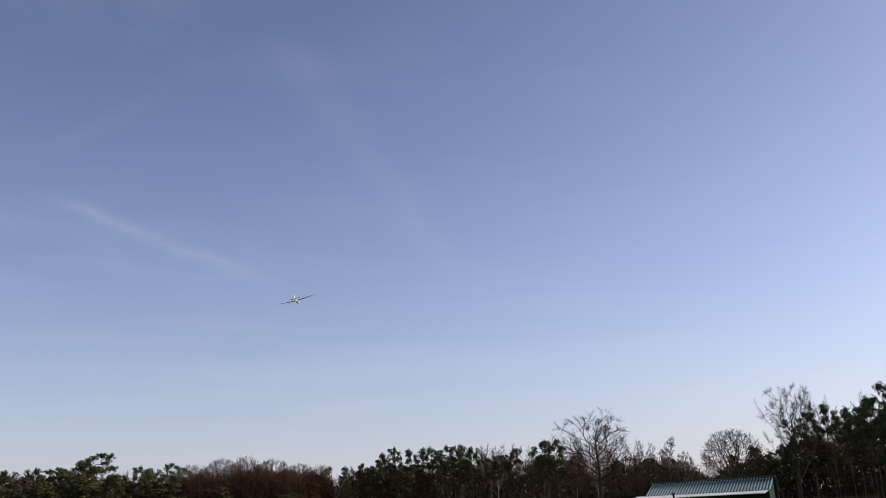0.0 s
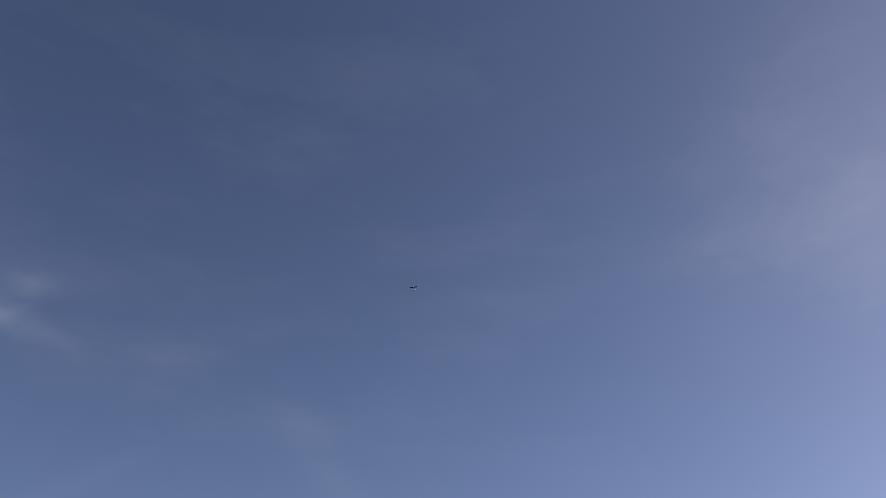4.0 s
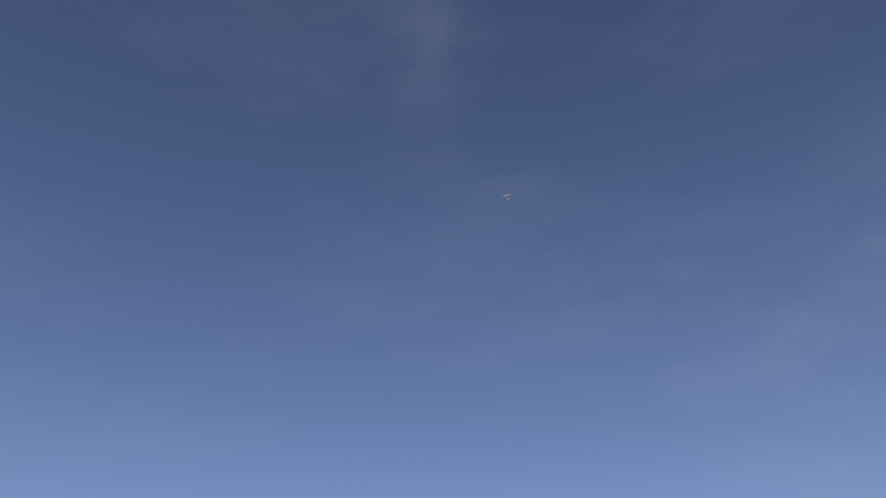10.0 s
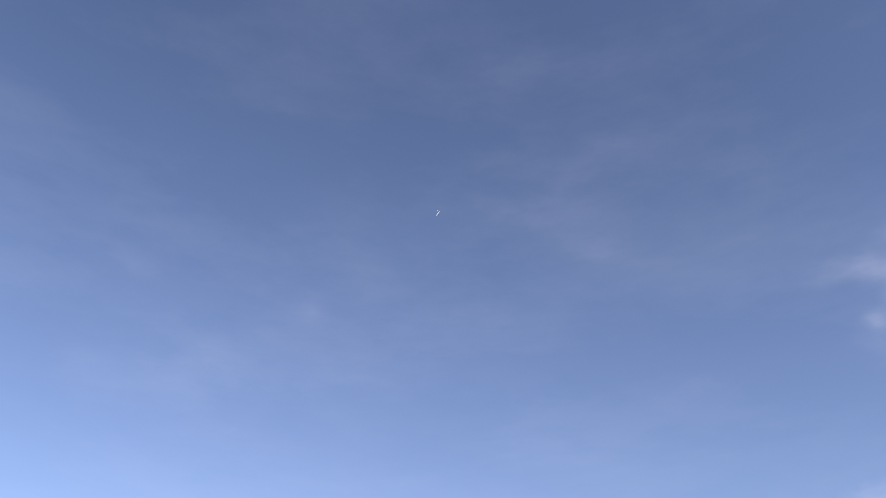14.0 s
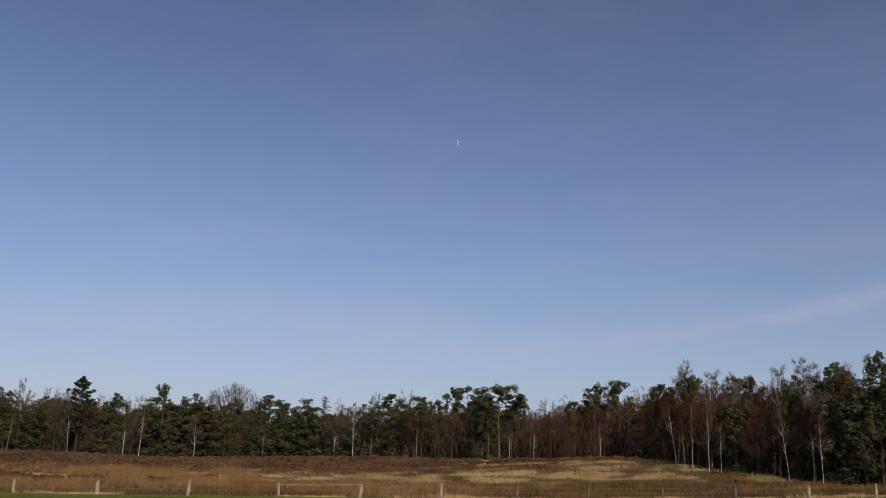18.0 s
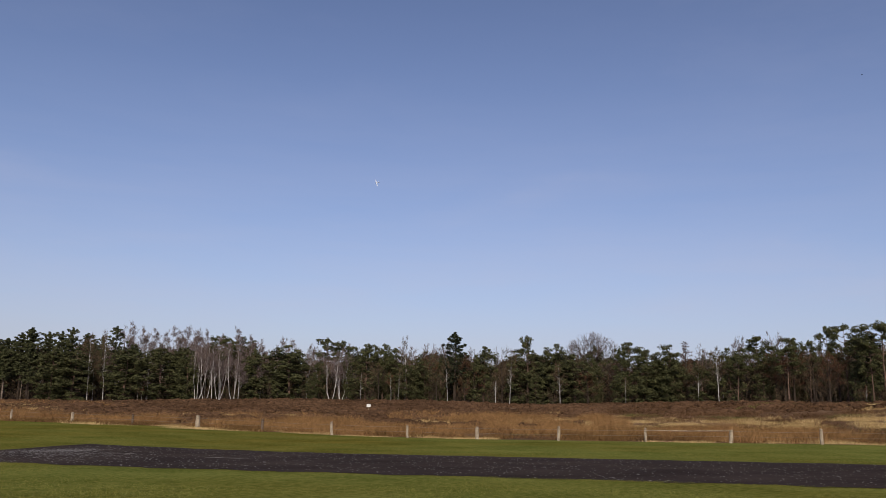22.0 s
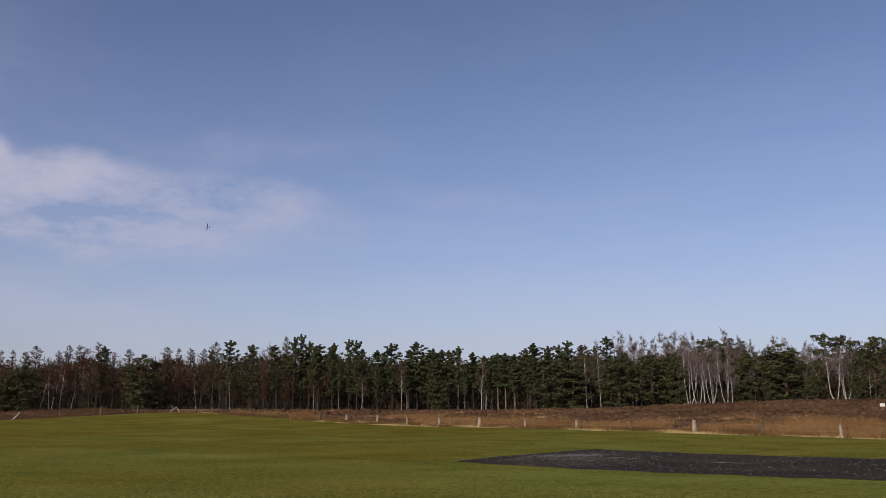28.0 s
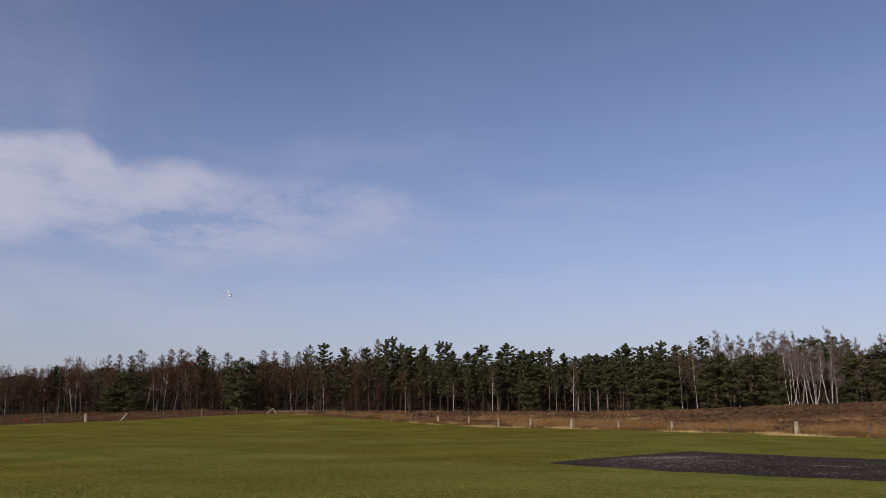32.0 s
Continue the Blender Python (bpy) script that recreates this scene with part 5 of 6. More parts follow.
def blades(name, label, mat, places, tall, spread, per, width, lean, seed, category, sink=0.03):
    """Clumps of upright blades in one mesh."""
    r = np.random.default_rng(seed)
    x, y = places
    n = len(x) * per
    cx = np.repeat(x, per) + r.normal(0, spread, n)
    cy = np.repeat(y, per) + r.normal(0, spread, n)
    cz = height(cx, cy) - sink
    swell = np.clip(np.array([0.9 + 1.0 * noise.noise((a * 0.3, b * 0.3, seed)) + 0.7 * noise.noise((a * 0.09, b * 0.12, seed + 5)) for a, b in zip(x, y)]), 0.25, 1.7)
    size = np.repeat(r.uniform(0.6, 1.25, len(x)) * swell, per) * r.uniform(0.6, 1.1, n) * tall
    ang = r.uniform(0, 2 * math.pi, n)
    ca, sa = np.cos(ang), np.sin(ang)
    lx, ly = r.normal(0, lean, n), r.normal(0, lean, n)
    w = width * r.uniform(0.6, 1.4, n)
    v = np.zeros((n, 3, 3))
    v[:, 0] = np.stack([cx - ca * w, cy - sa * w, cz], 1)
    v[:, 1] = np.stack([cx + ca * w, cy + sa * w, cz], 1)
    v[:, 2] = np.stack([cx + lx * size, cy + ly * size, cz + size], 1)
    me = fast_mesh(name, v.reshape(-1, 3), np.arange(3 * n).reshape(n, 3), [mat])
    return tagged(new(name, me), label, category, kind="stuff")


def scatter(count, x0, x1, y0, y1, keep, seed, gaps=-9.0):
    r = np.random.default_rng(seed)
    x, y = r.uniform(x0, x1, count * 4), r.uniform(y0, y1, count * 4)
    az, d = np.degrees(np.arctan2(-x, y)), np.hypot(x, y)
    field = np.array([noise.noise((a * 0.05, b * 0.09, seed)) for a, b in zip(x, y)])
    ok = (keep(x, y, field)) & (d < edge(az) + 2)
    if gaps > -1:
        ok &= np.array([noise.noise((a * 0.2, b * 0.42, seed + 3)) for a, b in zip(x, y)]) > gaps
    return x[ok][:count], y[ok][:count]


blades("dry_rushes", "orange-brown dry rushes in dense clumps", RUSH,
       scatter(6200, -120, 10, 65.6, 112, lambda x, y, f: (f > -0.10) & (y < 76 + 26 * np.exp(-((x + 20) / 17) ** 2) + 9 * f) & ((y > 68) | (f > 0.0)), 3, -0.12), 0.8, 0.42, 34, 0.014, 0.7, 5, "rushes")
blades("straw_grass", "pale straw-coloured dead grass", STRAW,
       scatter(1500, -40, 64, 98, 116, lambda x, y, f: (f < -0.06) & (y < 112 + 40 * f) & (x > -18 - (y - 66) * 0.4), 8, 0.20), 0.26, 0.6, 16, 0.022, 0.8, 6, "dry grass")
blades("straw_slope", "golden dead grass on the slope at the heath's end", STRAW,
       scatter(1900, 16, 68, 97, 112, lambda x, y, f: f < 0.3, 11, 0.22), 0.20, 0.5, 15, 0.024, 0.8, 29, "dry grass")
blades("straw_strip", "band of tall golden dead grass behind the rushes", STRAW,
       scatter(5200, -14, 68, 80, 108, lambda x, y, f: np.abs(y - 92 - 0.05 * (x - 20) - 12 * f) < 5.0, 9, 0.06), 0.34, 0.5, 14, 0.024, 0.7, 27, "dry grass")
blades("verge_rushes", "dull olive-brown rushes along the fence", DULL_RUSH,
       scatter(2200, -130, -30, 62.6, 68, lambda x, y, f: f > -0.4, 23, 0.0), 0.34, 0.4, 18, 0.018, 0.7, 30, "rushes")
blades("low_rushes", "dull olive-brown rushes along the fence", DULL_RUSH,
       scatter(4200, -45, 62, 65.5, 86, lambda x, y, f: (f > -0.3) & ((y < 70) | (x > -12)), 19, 0.02), 0.5, 0.4, 20, 0.02, 0.6, 28, "rushes")
blades("moss_turf", "olive-green mossy turf between the dead grass", MOSS,
       scatter(3000, -16, 60, 68, 122, lambda x, y, f: (f > -0.12) & (f < 0.12), 8, 0.05), 0.24, 0.6, 16, 0.035, 0.9, 26, "moss")
blades("straw_tufts", "scattered pale grass tufts among the heather", STRAW,
       scatter(1700, -110, -8, 84, 100, lambda x, y, f: (f > 0.0) & (np.abs(y - 92 - 10 * f) < 4), 21, 0.0), 0.4, 0.4, 16, 0.02, 0.5, 16, "dry grass")
blades("verge_grass", "pale dead grass along the fence", STRAW,
       scatter(2600, -134, 50, 60.8, 66.8, lambda x, y, f: (f < 0.3) & (y > 62.9 + 5 * f), 10, 0.05), 0.24, 0.35, 11, 0.018, 0.6, 7, "dry grass")
blades("heather", "dark purplish-brown heather in low cushions", HEATHER,
       scatter(11000, -135, 64, 66, 160, lambda x, y, f: (y > 77) | (x < -60) | (f > 0.1) | ((x > -12) & (y > 69)), 8), 0.28, 0.55, 17, 0.032, 1.3, 8, "heather")
blades("brown_heather", "low brown heather on the rise at the heath's end", HEATHER,
       scatter(6000, -12, 68, 66, 118, lambda x, y, f: (f > -0.4) & ((y < 88) | (y > 96)), 15, -0.05), 0.22, 0.6, 18, 0.03, 1.2, 19, "heather")
blades("heather_strip", "dark purplish-brown heather in low cushions", HEATHER,
       scatter(7000, -190, -137, 0, 66, lambda x, y, f: f > -0.5, 14), 0.34, 0.45, 20, 0.03, 1.3, 18, "heather")


def cushions():
    """Low domes of heather that cover the rise behind the rushes."""
    r = np.random.default_rng(61)
    x, y = scatter(8500, -135, 60, 67, 150, lambda x, y, f: ((y > 80) | ((f > 0.12) & (y > 74)) | (x < -75)) & ((x < -12) | (y > 106)) & (np.degrees(np.arctan2(-x, y)) < 63), 12)
    top = np.array([p for p in ICO if p[2] > -0.5])
    faces = np.array([f for f in ICO_F if max(f) < 11])
    n = len(x)
    rad = r.uniform(0.25, 0.8, n)
    up = rad * r.uniform(0.25, 0.5, n)
    v = top[None] * np.stack([rad, rad, up], 1)[:, None] * r.uniform(0.7, 1.25, (n, len(top), 1))
    v = v + np.stack([x, y, height(x, y) + up * 0.25], 1)[:, None]
    f = faces[None] + (np.arange(n) * len(top))[:, None, None]
    me = fast_mesh("heather_cushions", v.reshape(-1, 3), f.reshape(-1, 3), [CUSHION])
    tagged(new("heather_cushions", me), "rounded cushions of reddish-brown heather", "heather", kind="stuff")


cushions()
blades("rush_clumps", "golden rush clumps scattered among the heather", RUSH,
       scatter(1500, -125, 60, 70, 128, lambda x, y, f: np.where(x > -12, (f > 0.05) & (y < 88), f > 0.24) & (y < 112), 8), 0.65, 0.4, 30, 0.016, 0.7, 36, "rushes")
blades("rough_tussocks", "brown rough tussocks in the grass beyond the hut", HEATHER,
       scatter(900, 30, 62, -30, -8, lambda x, y, f: (np.degrees(np.arctan2(-x, y)) < -112.5) & (np.hypot(x, y) > 40), 33), 0.5, 0.5, 22, 0.02, 0.7, 37, "tussocks")


blades("rough_scrub", "low brown winter scrub along the edge of the pasture", DARK_TWIG,
       scatter(2600, 44, 100, -26, 2, lambda x, y, f: (np.hypot(x, y) > 52) & (f > -0.2) & (np.degrees(np.arctan2(-x, y)) < -96.5), 34), 0.75, 0.6, 22, 0.02, 0.6, 38, "scrub")


blades("pasture_tussocks", "dull brown tussocks in the rough pasture", DULL_RUSH,
       scatter(2400, 70, 130, -14, 14, lambda x, y, f: (np.hypot(x, y) > 76) & (f > -0.5), 35), 0.2, 0.5, 18, 0.02, 0.9, 39, "tussocks")


def grass_tufts():
    """Blades that stand out of the mown field where it is nearest."""
    r = np.random.default_rng(44)
    n = 34000
    az, dist = r.uniform(-24, 88, n), 15 + 50 * r.uniform(0, 1, n) ** 1.4
    x, y = -dist * np.sin(np.radians(az)), dist * np.cos(np.radians(az))
    ok = ((y < 22.9) | (y > 38.7) | (x < -33)) & (y < 63.6) & (x > -135)
    blades("grass_tufts", "short green mown grass blades", GRASS_BLADE, (x[ok], y[ok]), 0.032, 0.25, 9, 0.011, 1.0, 45, "grass", 0.004)
    n = 5200
    side = r.uniform(0, 1, n)
    t = r.uniform(0, 1, n)
    ex = np.where(side < 0.9, r.uniform(-30, 18, n), np.interp(t, RUNWAY_T, RUNWAY_END))
    ey = np.where(side < 0.9, np.where(side < 0.5, 23.3, 38.3), 23.3 + 15 * t)
    ok = ex > np.interp((ey - 23.3) / 15, RUNWAY_T, RUNWAY_END) - 0.1
    ex, ey = ex + r.normal(0, 0.12, n), ey + r.normal(0, 0.12, n)
    blades("edge_tufts", "ragged grass growing over the asphalt edge", GRASS_BLADE, (ex[ok], ey[ok]), 0.03, 0.06, 8, 0.008, 1.0, 47, "grass", 0.004)


grass_tufts()


def chippings():
    """Pale chips and worn spots on the runway."""
    r = np.random.default_rng(46)
    n = 6000
    x, y = r.uniform(-31, 40, n), 23.6 + 14.4 * r.uniform(0, 1, n)
    worn, line = r.uniform(0, 1, n) < 0.24, r.uniform(0, 1, n) < 0.45
    k = r.normal(0, 1, n)
    x = np.where(worn, np.where(line, -26.1 + 0.5 * k, -24.3 + 2.0 * k), x)
    y = np.where(worn, np.where(line, 31.6 + 1.1 * r.normal(0, 1, n), 29.2 - 0.9 * k + 2.0 * r.normal(0, 1, n)), y)
    ok = (x > np.interp((y - 23.3) / 15, RUNWAY_T, RUNWAY_END) + 0.5) & (y > 23.6) & (y < 38.0)
    x, y = x[ok], y[ok]
    n = len(x)
    z = height(x, y) + 0.016
    sx, sy = r.uniform(0.008, 0.03, n) * np.where(r.uniform(0, 1, n) < 0.1, 1.8, 1), r.uniform(0.01, 0.045, n)
    c = np.stack([x, y, z], 1)
    v = []
    for k, (a, b, h) in enumerate(((-1, -0.7, 0), (0.9, -1, 0), (1, 0.8, 0), (-0.8, 1, 0), (0, 0, 0.012))):
        v.append(c + np.stack([a * sx, b * sy, np.full(n, h)], 1))
    v = np.stack(v, 1).reshape(-1, 3)
    base = np.arange(n)[:, None] * 5
    f = np.concatenate([base + np.array([q]) for q in ((0, 1, 4), (1, 2, 4), (2, 3, 4), (3, 0, 4))])
    tagged(new("chippings", fast_mesh("chippings", v, f, [CHIP])), "pale chips and worn spots on the asphalt", "chippings", kind="stuff")


chippings()


def worn_lines():
    """Short worn remains of a painted line on the runway."""
    runway = bpy.data.objects["runway"]
    for x0, x1, y in ((-23.9, -22.3, 31.3), (-18.8, -17.1, 30.7)):
        s = Shape()
        for k in range(8):
            a, b = x0 + (x1 - x0) * k / 8, x0 + (x1 - x0) * (k + 0.86) / 8
            z = on_ground((a + b) / 2, y)
            s.box(a, b, y - 0.035, y + 0.035 + 0.02 * (k % 3), z - 0.01, z + 0.018)
        part("worn_line", s, CHIP, runway, "worn pale painted line")


worn_lines()

# ---- the hut and what stands round it ----


def hut():
    d = 48.0
    xl, yl = at(-100.6, d)
    xr, yr = at(-108.35, d - 1.6)
    a, b = Vector((xl, yl, 0)), Vector((xr, yr, 0))
    along_dir = (b - a).normalized()
    length = (b - a).length
    z0 = 0.0
    turn = math.atan2(along_dir.y, along_dir.x)
    # local axes: x along the front from left to right, y away from the camera
    m = Matrix.Translation((a.x, a.y, z0)) @ Matrix.Rotation(turn, 4, "Z")
    h = thing("hut", "dark green hut with ribbed metal roof and open porch", "hut", m=m)
    L, front, depth, eave, ridge = length, 0.0, 3.6, 2.32, 2.95
    wall = Shape().box(0.5, L, 1.1, depth, 0, eave)
    wall.poly([(L, 1.1, eave), (L, depth, eave), (L, 2.35, ridge - 0.06)]).poly([(0.5, 1.1, eave), (0.5, 2.35, ridge - 0.06), (0.5, depth, eave)])
    body = part("wall", wall, GREEN_WALL, h)
    n = 42
    w = (L - 0.2) / n
    for y0, z0_, y1, z1 in ((0.95, eave + 0.02, 2.35, ridge), (depth + 0.2, eave, 2.35, ridge)):
        sheet = Shape()
        for lift in (0.0, -0.03):
            sheet.poly([(0.35, y0, z0_ + lift), (0.15 + L, y0, z0_ + lift), (0.15 + L, y1, z1 + lift), (0.35, y1, z1 + lift)])
        roof = part("roof", sheet, GREEN_METAL, h, "dark green ribbed metal sheet")
        # ribs carry their bright glint in the colour
        rib = Shape()
        rib.prism([(0.0, 0.0), (0.015, 0.045), (w * 0.42, 0.045), (w * 0.42 + 0.015, 0.0)], 1.0)
        slope = Vector((0, y1 - y0, z1 - z0_))
        rib_mesh = rib.mesh("rib", LIT_RIB_METAL)
        up = Vector((0, -slope.z, slope.y)).normalized() * (1 if slope.y > 0 else -1)
        turn_m = Matrix((Vector((1, 0, 0)), slope, up)).transposed().to_4x4()
        for k in range(n):
            ob = part("rib", rib_mesh, None, roof)
            ob.matrix_basis = Matrix.Translation((0.35 + w * k, (y0 + y1) / 2, (z0_ + z1) / 2)) @ turn_m
    part("ridge_cap", Shape().prism([(0.3, ridge + 0.07), (L + 0.2, ridge + 0.07), (L + 0.2, ridge + 0.11), (0.3, ridge + 0.11)], 0.3, Matrix.Translation((0, 2.35, 0))), GREEN_METAL, h)
    s = Shape()
    for k in range(40):
        x0 = -0.1 + (L + 0.1) * k / 40
        w = (L + 0.1) / 40
        s.box(x0, x0 + w * 0.5, -0.1, 1.0, 0, 0.03, Matrix.Translation((0, 0, 2.2)) @ Matrix.Rotation(0.13, 4, "X"))
        s.box(x0 + w * 0.5, x0 + w, -0.1, 1.0, -0.01, 0.012, Matrix.Translation((0, 0, 2.2)) @ Matrix.Rotation(0.13, 4, "X"))
    part("awning", s, PALE_METAL, h, "pale corrugated awning")
    for x0 in (0.15, L - 0.35):
        part("porch_post", Shape().box(x0, x0 + 0.08, -0.02, 0.06, 0, 2.2), DARK_POLE, h)
    part("door", Shape().box(2.6, 3.5, 1.06, 1.1, 0.02, 1.95), GREEN_WALL, body)
    part("bench_rail", Shape().box(L - 1.6, L - 0.6, 0.6, 0.66, 0.55, 0.72), WOOD_POST, h)
    part("bench_seat", Shape().box(L - 1.6, L - 0.6, 0.3, 0.7, 0.38, 0.43), WOOD_POST, h)
    for x0 in (L - 1.55, L - 0.7):
        part("bench_leg", Shape().box(x0, x0 + 0.06, 0.35, 0.62, 0, 0.38), WOOD_POST, h)
    for x0 in (0.15, 0.75):
        part("side_rail", Shape().box(x0, x0 + 0.05, 0.02, 1.1, 0.9, 0.96), WOOD_POST, h)


hut()


def pole(az, d, top_el, radius, label, foot=0.0):
    x, y = at(az, d)
    p = thing("pole", label, "pole", "poles of the net fence")
    part("shaft", Shape().tube([(x, y, foot - 0.3), (x, y, 1.6 + d * math.tan(radians(top_el)))], [radius, radius * 0.95], 8), DARK_POLE, p)
    part("cap", Shape().tube([(x, y, 1.6 + d * math.tan(radians(top_el))), (x, y, 1.63 + d * math.tan(radians(top_el)))], [radius * 1.15, radius * 0.7], 8), DARK_POLE, p)


for az, d, el, rad in ((-103.0, 24.0, 0.95, 0.03), (-109.0, 15.0, 1.5, 0.036), (-91.3, 46, 0.1, 0.06), (-92.3, 46, 0.25, 0.05), (-93.3, 46, 0.1, 0.05), (-93.9, 46, 0.6, 0.05), (-98.9, 44, 0.75, 0.06)):
    pole(az, d, el, rad, "dark round pole standing in the grass")


def windsock():
    az, d = -118.2, 30.0
    x, y = at(az, d)
    top = 1.6 + d * math.tan(radians(11.7))
    m = Matrix.Translation((x, y, 0.0)) @ Matrix.Rotation(radians(az), 4, "Z") @ pose(0, 0, 0, 0, -1.3, 0)
    w = thing("windsock", "limp red and white windsock on a tall thin pole", "windsock", m=m)
    h = top
    part("pole", Shape().tube([(0.0, 0, -0.3), (0, 0, h * 0.5), (0, 0, h)], [0.022, 0.016, 0.011], 8), WIRE, w)
    q = 0.66
    part("ring", Shape().tube([(0.02, 0, h), (-0.1 * q, 0, h + 0.01), (-0.17 * q, 0, h - 0.02)], [0.02, 0.065, 0.07], 10, False), SOCK_RED, w)
    bands = [((-0.15, -0.01), 0.08, (-0.21, -0.06), 0.085, SOCK_WHITE), ((-0.21, -0.06), 0.085, (-0.235, -0.16), 0.075, SOCK_RED),
             ((-0.235, -0.16), 0.075, (-0.245, -0.26), 0.07, DARK_POLE), ((-0.245, -0.26), 0.07, (-0.25, -0.40), 0.06, SOCK_RED), ((-0.25, -0.40), 0.06, (-0.26, -0.47), 0.065, SOCK_WHITE), ((-0.26, -0.47), 0.065, (-0.27, -0.62), 0.055, SOCK_RED)]
    for (xa, za), ra, (xb, zb), rb, mat in bands:
        part("band", Shape().tube([(xa * q, 0, h + za * q), (xb * q, 0, h + zb * q)], [ra * q, rb * q], 10, False), mat, w)
    z = h - 1.15
    part("compass_arm", Shape().tube([(-0.13, 0, z), (0.13, 0, z)], [0.008, 0.008], 5), WIRE, w)
    part("compass_arm", Shape().tube([(0, -0.13, z), (0, 0.13, z)], [0.008, 0.008], 5), WIRE, w)
    for text, px in (("O", -0.18), ("W", 0.18)):
        cu = bpy.data.curves.new("compass_letter", "FONT")
        cu.body, cu.size, cu.extrude, cu.align_x, cu.align_y = text, 0.11, 0.006, "CENTER", "CENTER"
        cu.offset = 0.002
        cu.materials.append(DARK_POLE)
        ob = new("compass_letter", cu)
        ob.parent = w
        ob.matrix_basis = pose(px, 0, z, 90, 0, 0)


windsock()


def loft(outline, halves):
    """A closed skin across a car: a side outline in x and z, and half its width at each point."""
    s, n = Shape(), len(outline)
    for sgn in (-1, 1):
        s.v += [Vector((x, sgn * w, z)) for (x, z), w in zip(outline, halves)]
    s.f.append(tuple(range(n)))
    s.f.append(tuple(range(2 * n - 1, n - 1, -1)))
    s.f += [((k + 1) % n, k, n + k, n + (k + 1) % n) for k in range(n)]
    return s


def make_car(label, paint):
    c = thing("parked_car", label, "car")
    body = [(-2.2, 0.3), (2.15, 0.3), (2.25, 0.5), (2.22, 0.68), (2.0, 0.82), (1.5, 0.90), (1.0, 0.95), (-1.0, 0.98), (-2.1, 0.97), (-2.25, 0.85), (-2.28, 0.55)]
    part("body", loft(body, (0.78, 0.78, 0.8, 0.82, 0.8, 0.78, 0.78, 0.78, 0.76, 0.8, 0.8)), paint, c, smooth=False)
    part("cabin", loft([(-2.0, 0.96), (1.1, 0.95), (0.75, 1.13), (0.35, 1.32), (0.1, 1.39), (-1.55, 1.39), (-1.85, 1.2)], (0.76, 0.76, 0.70, 0.62, 0.58, 0.58, 0.66)), GLASS_DARK, c, "dark tinted windows")
    part("roof", loft([(-1.6, 1.385), (0.18, 1.375), (0.05, 1.415), (-0.3, 1.445), (-0.9, 1.455), (-1.4, 1.43)], (0.60, 0.60, 0.56, 0.52, 0.52, 0.55)), paint, c)
    for px, top in ((-1.88, -1.58), (-0.62, -0.6), (1.02, 0.16)):
        for sy in (-1, 1):
            part("pillar", Shape().tube([(px, sy * 0.755, 0.96), ((px + top) / 2, sy * 0.68, 1.18), (top, sy * 0.59, 1.39)], [0.04, 0.035, 0.03], 5), paint, c)
    for sy in (-1, 1):
        part("roof_rail", Shape().tube([(-1.5, sy * 0.53, 1.44), (-0.7, sy * 0.51, 1.48), (0.0, sy * 0.53, 1.44)], [0.014] * 3, 5), WIRE, c)
        part("wing_mirror", Shape().box(0.72, 0.86, sy * 0.88 - 0.09, sy * 0.88 + 0.09, 0.98, 1.1), paint, c)
    for px in (-1.4, 1.35):
        for sy in (-0.78, 0.78):
            wh = part("wheel", Shape().tube([(px, sy - 0.1, 0.31), (px, sy + 0.1, 0.31)], [0.31, 0.31], 18), RUBBER, c)
            part("rim", Shape().tube([(px, sy - 0.11, 0.31), (px, sy + 0.11, 0.31)], [0.19, 0.19], 12), WIRE, wh)
    return c


def cars():
    for az, d, turn, label, paint, tall in ((-115.3, 26.0, 190, "dark blue parked estate car on the grass", CAR_PAINT, 1.0),
                                           (-108.6, 17.0, 100, "dark grey parked car near the hut, its roof catching the sky", GREY_CAR_PAINT, 0.925)):
        x, y = at(az, d)
        car = make_car(label, paint)
        car.matrix_basis = Matrix.Translation((x, y, on_ground(x, y))) @ Matrix.Rotation(radians(az + turn), 4, "Z") @ Matrix.Diagonal((1, 1, tall, 1))


cars()


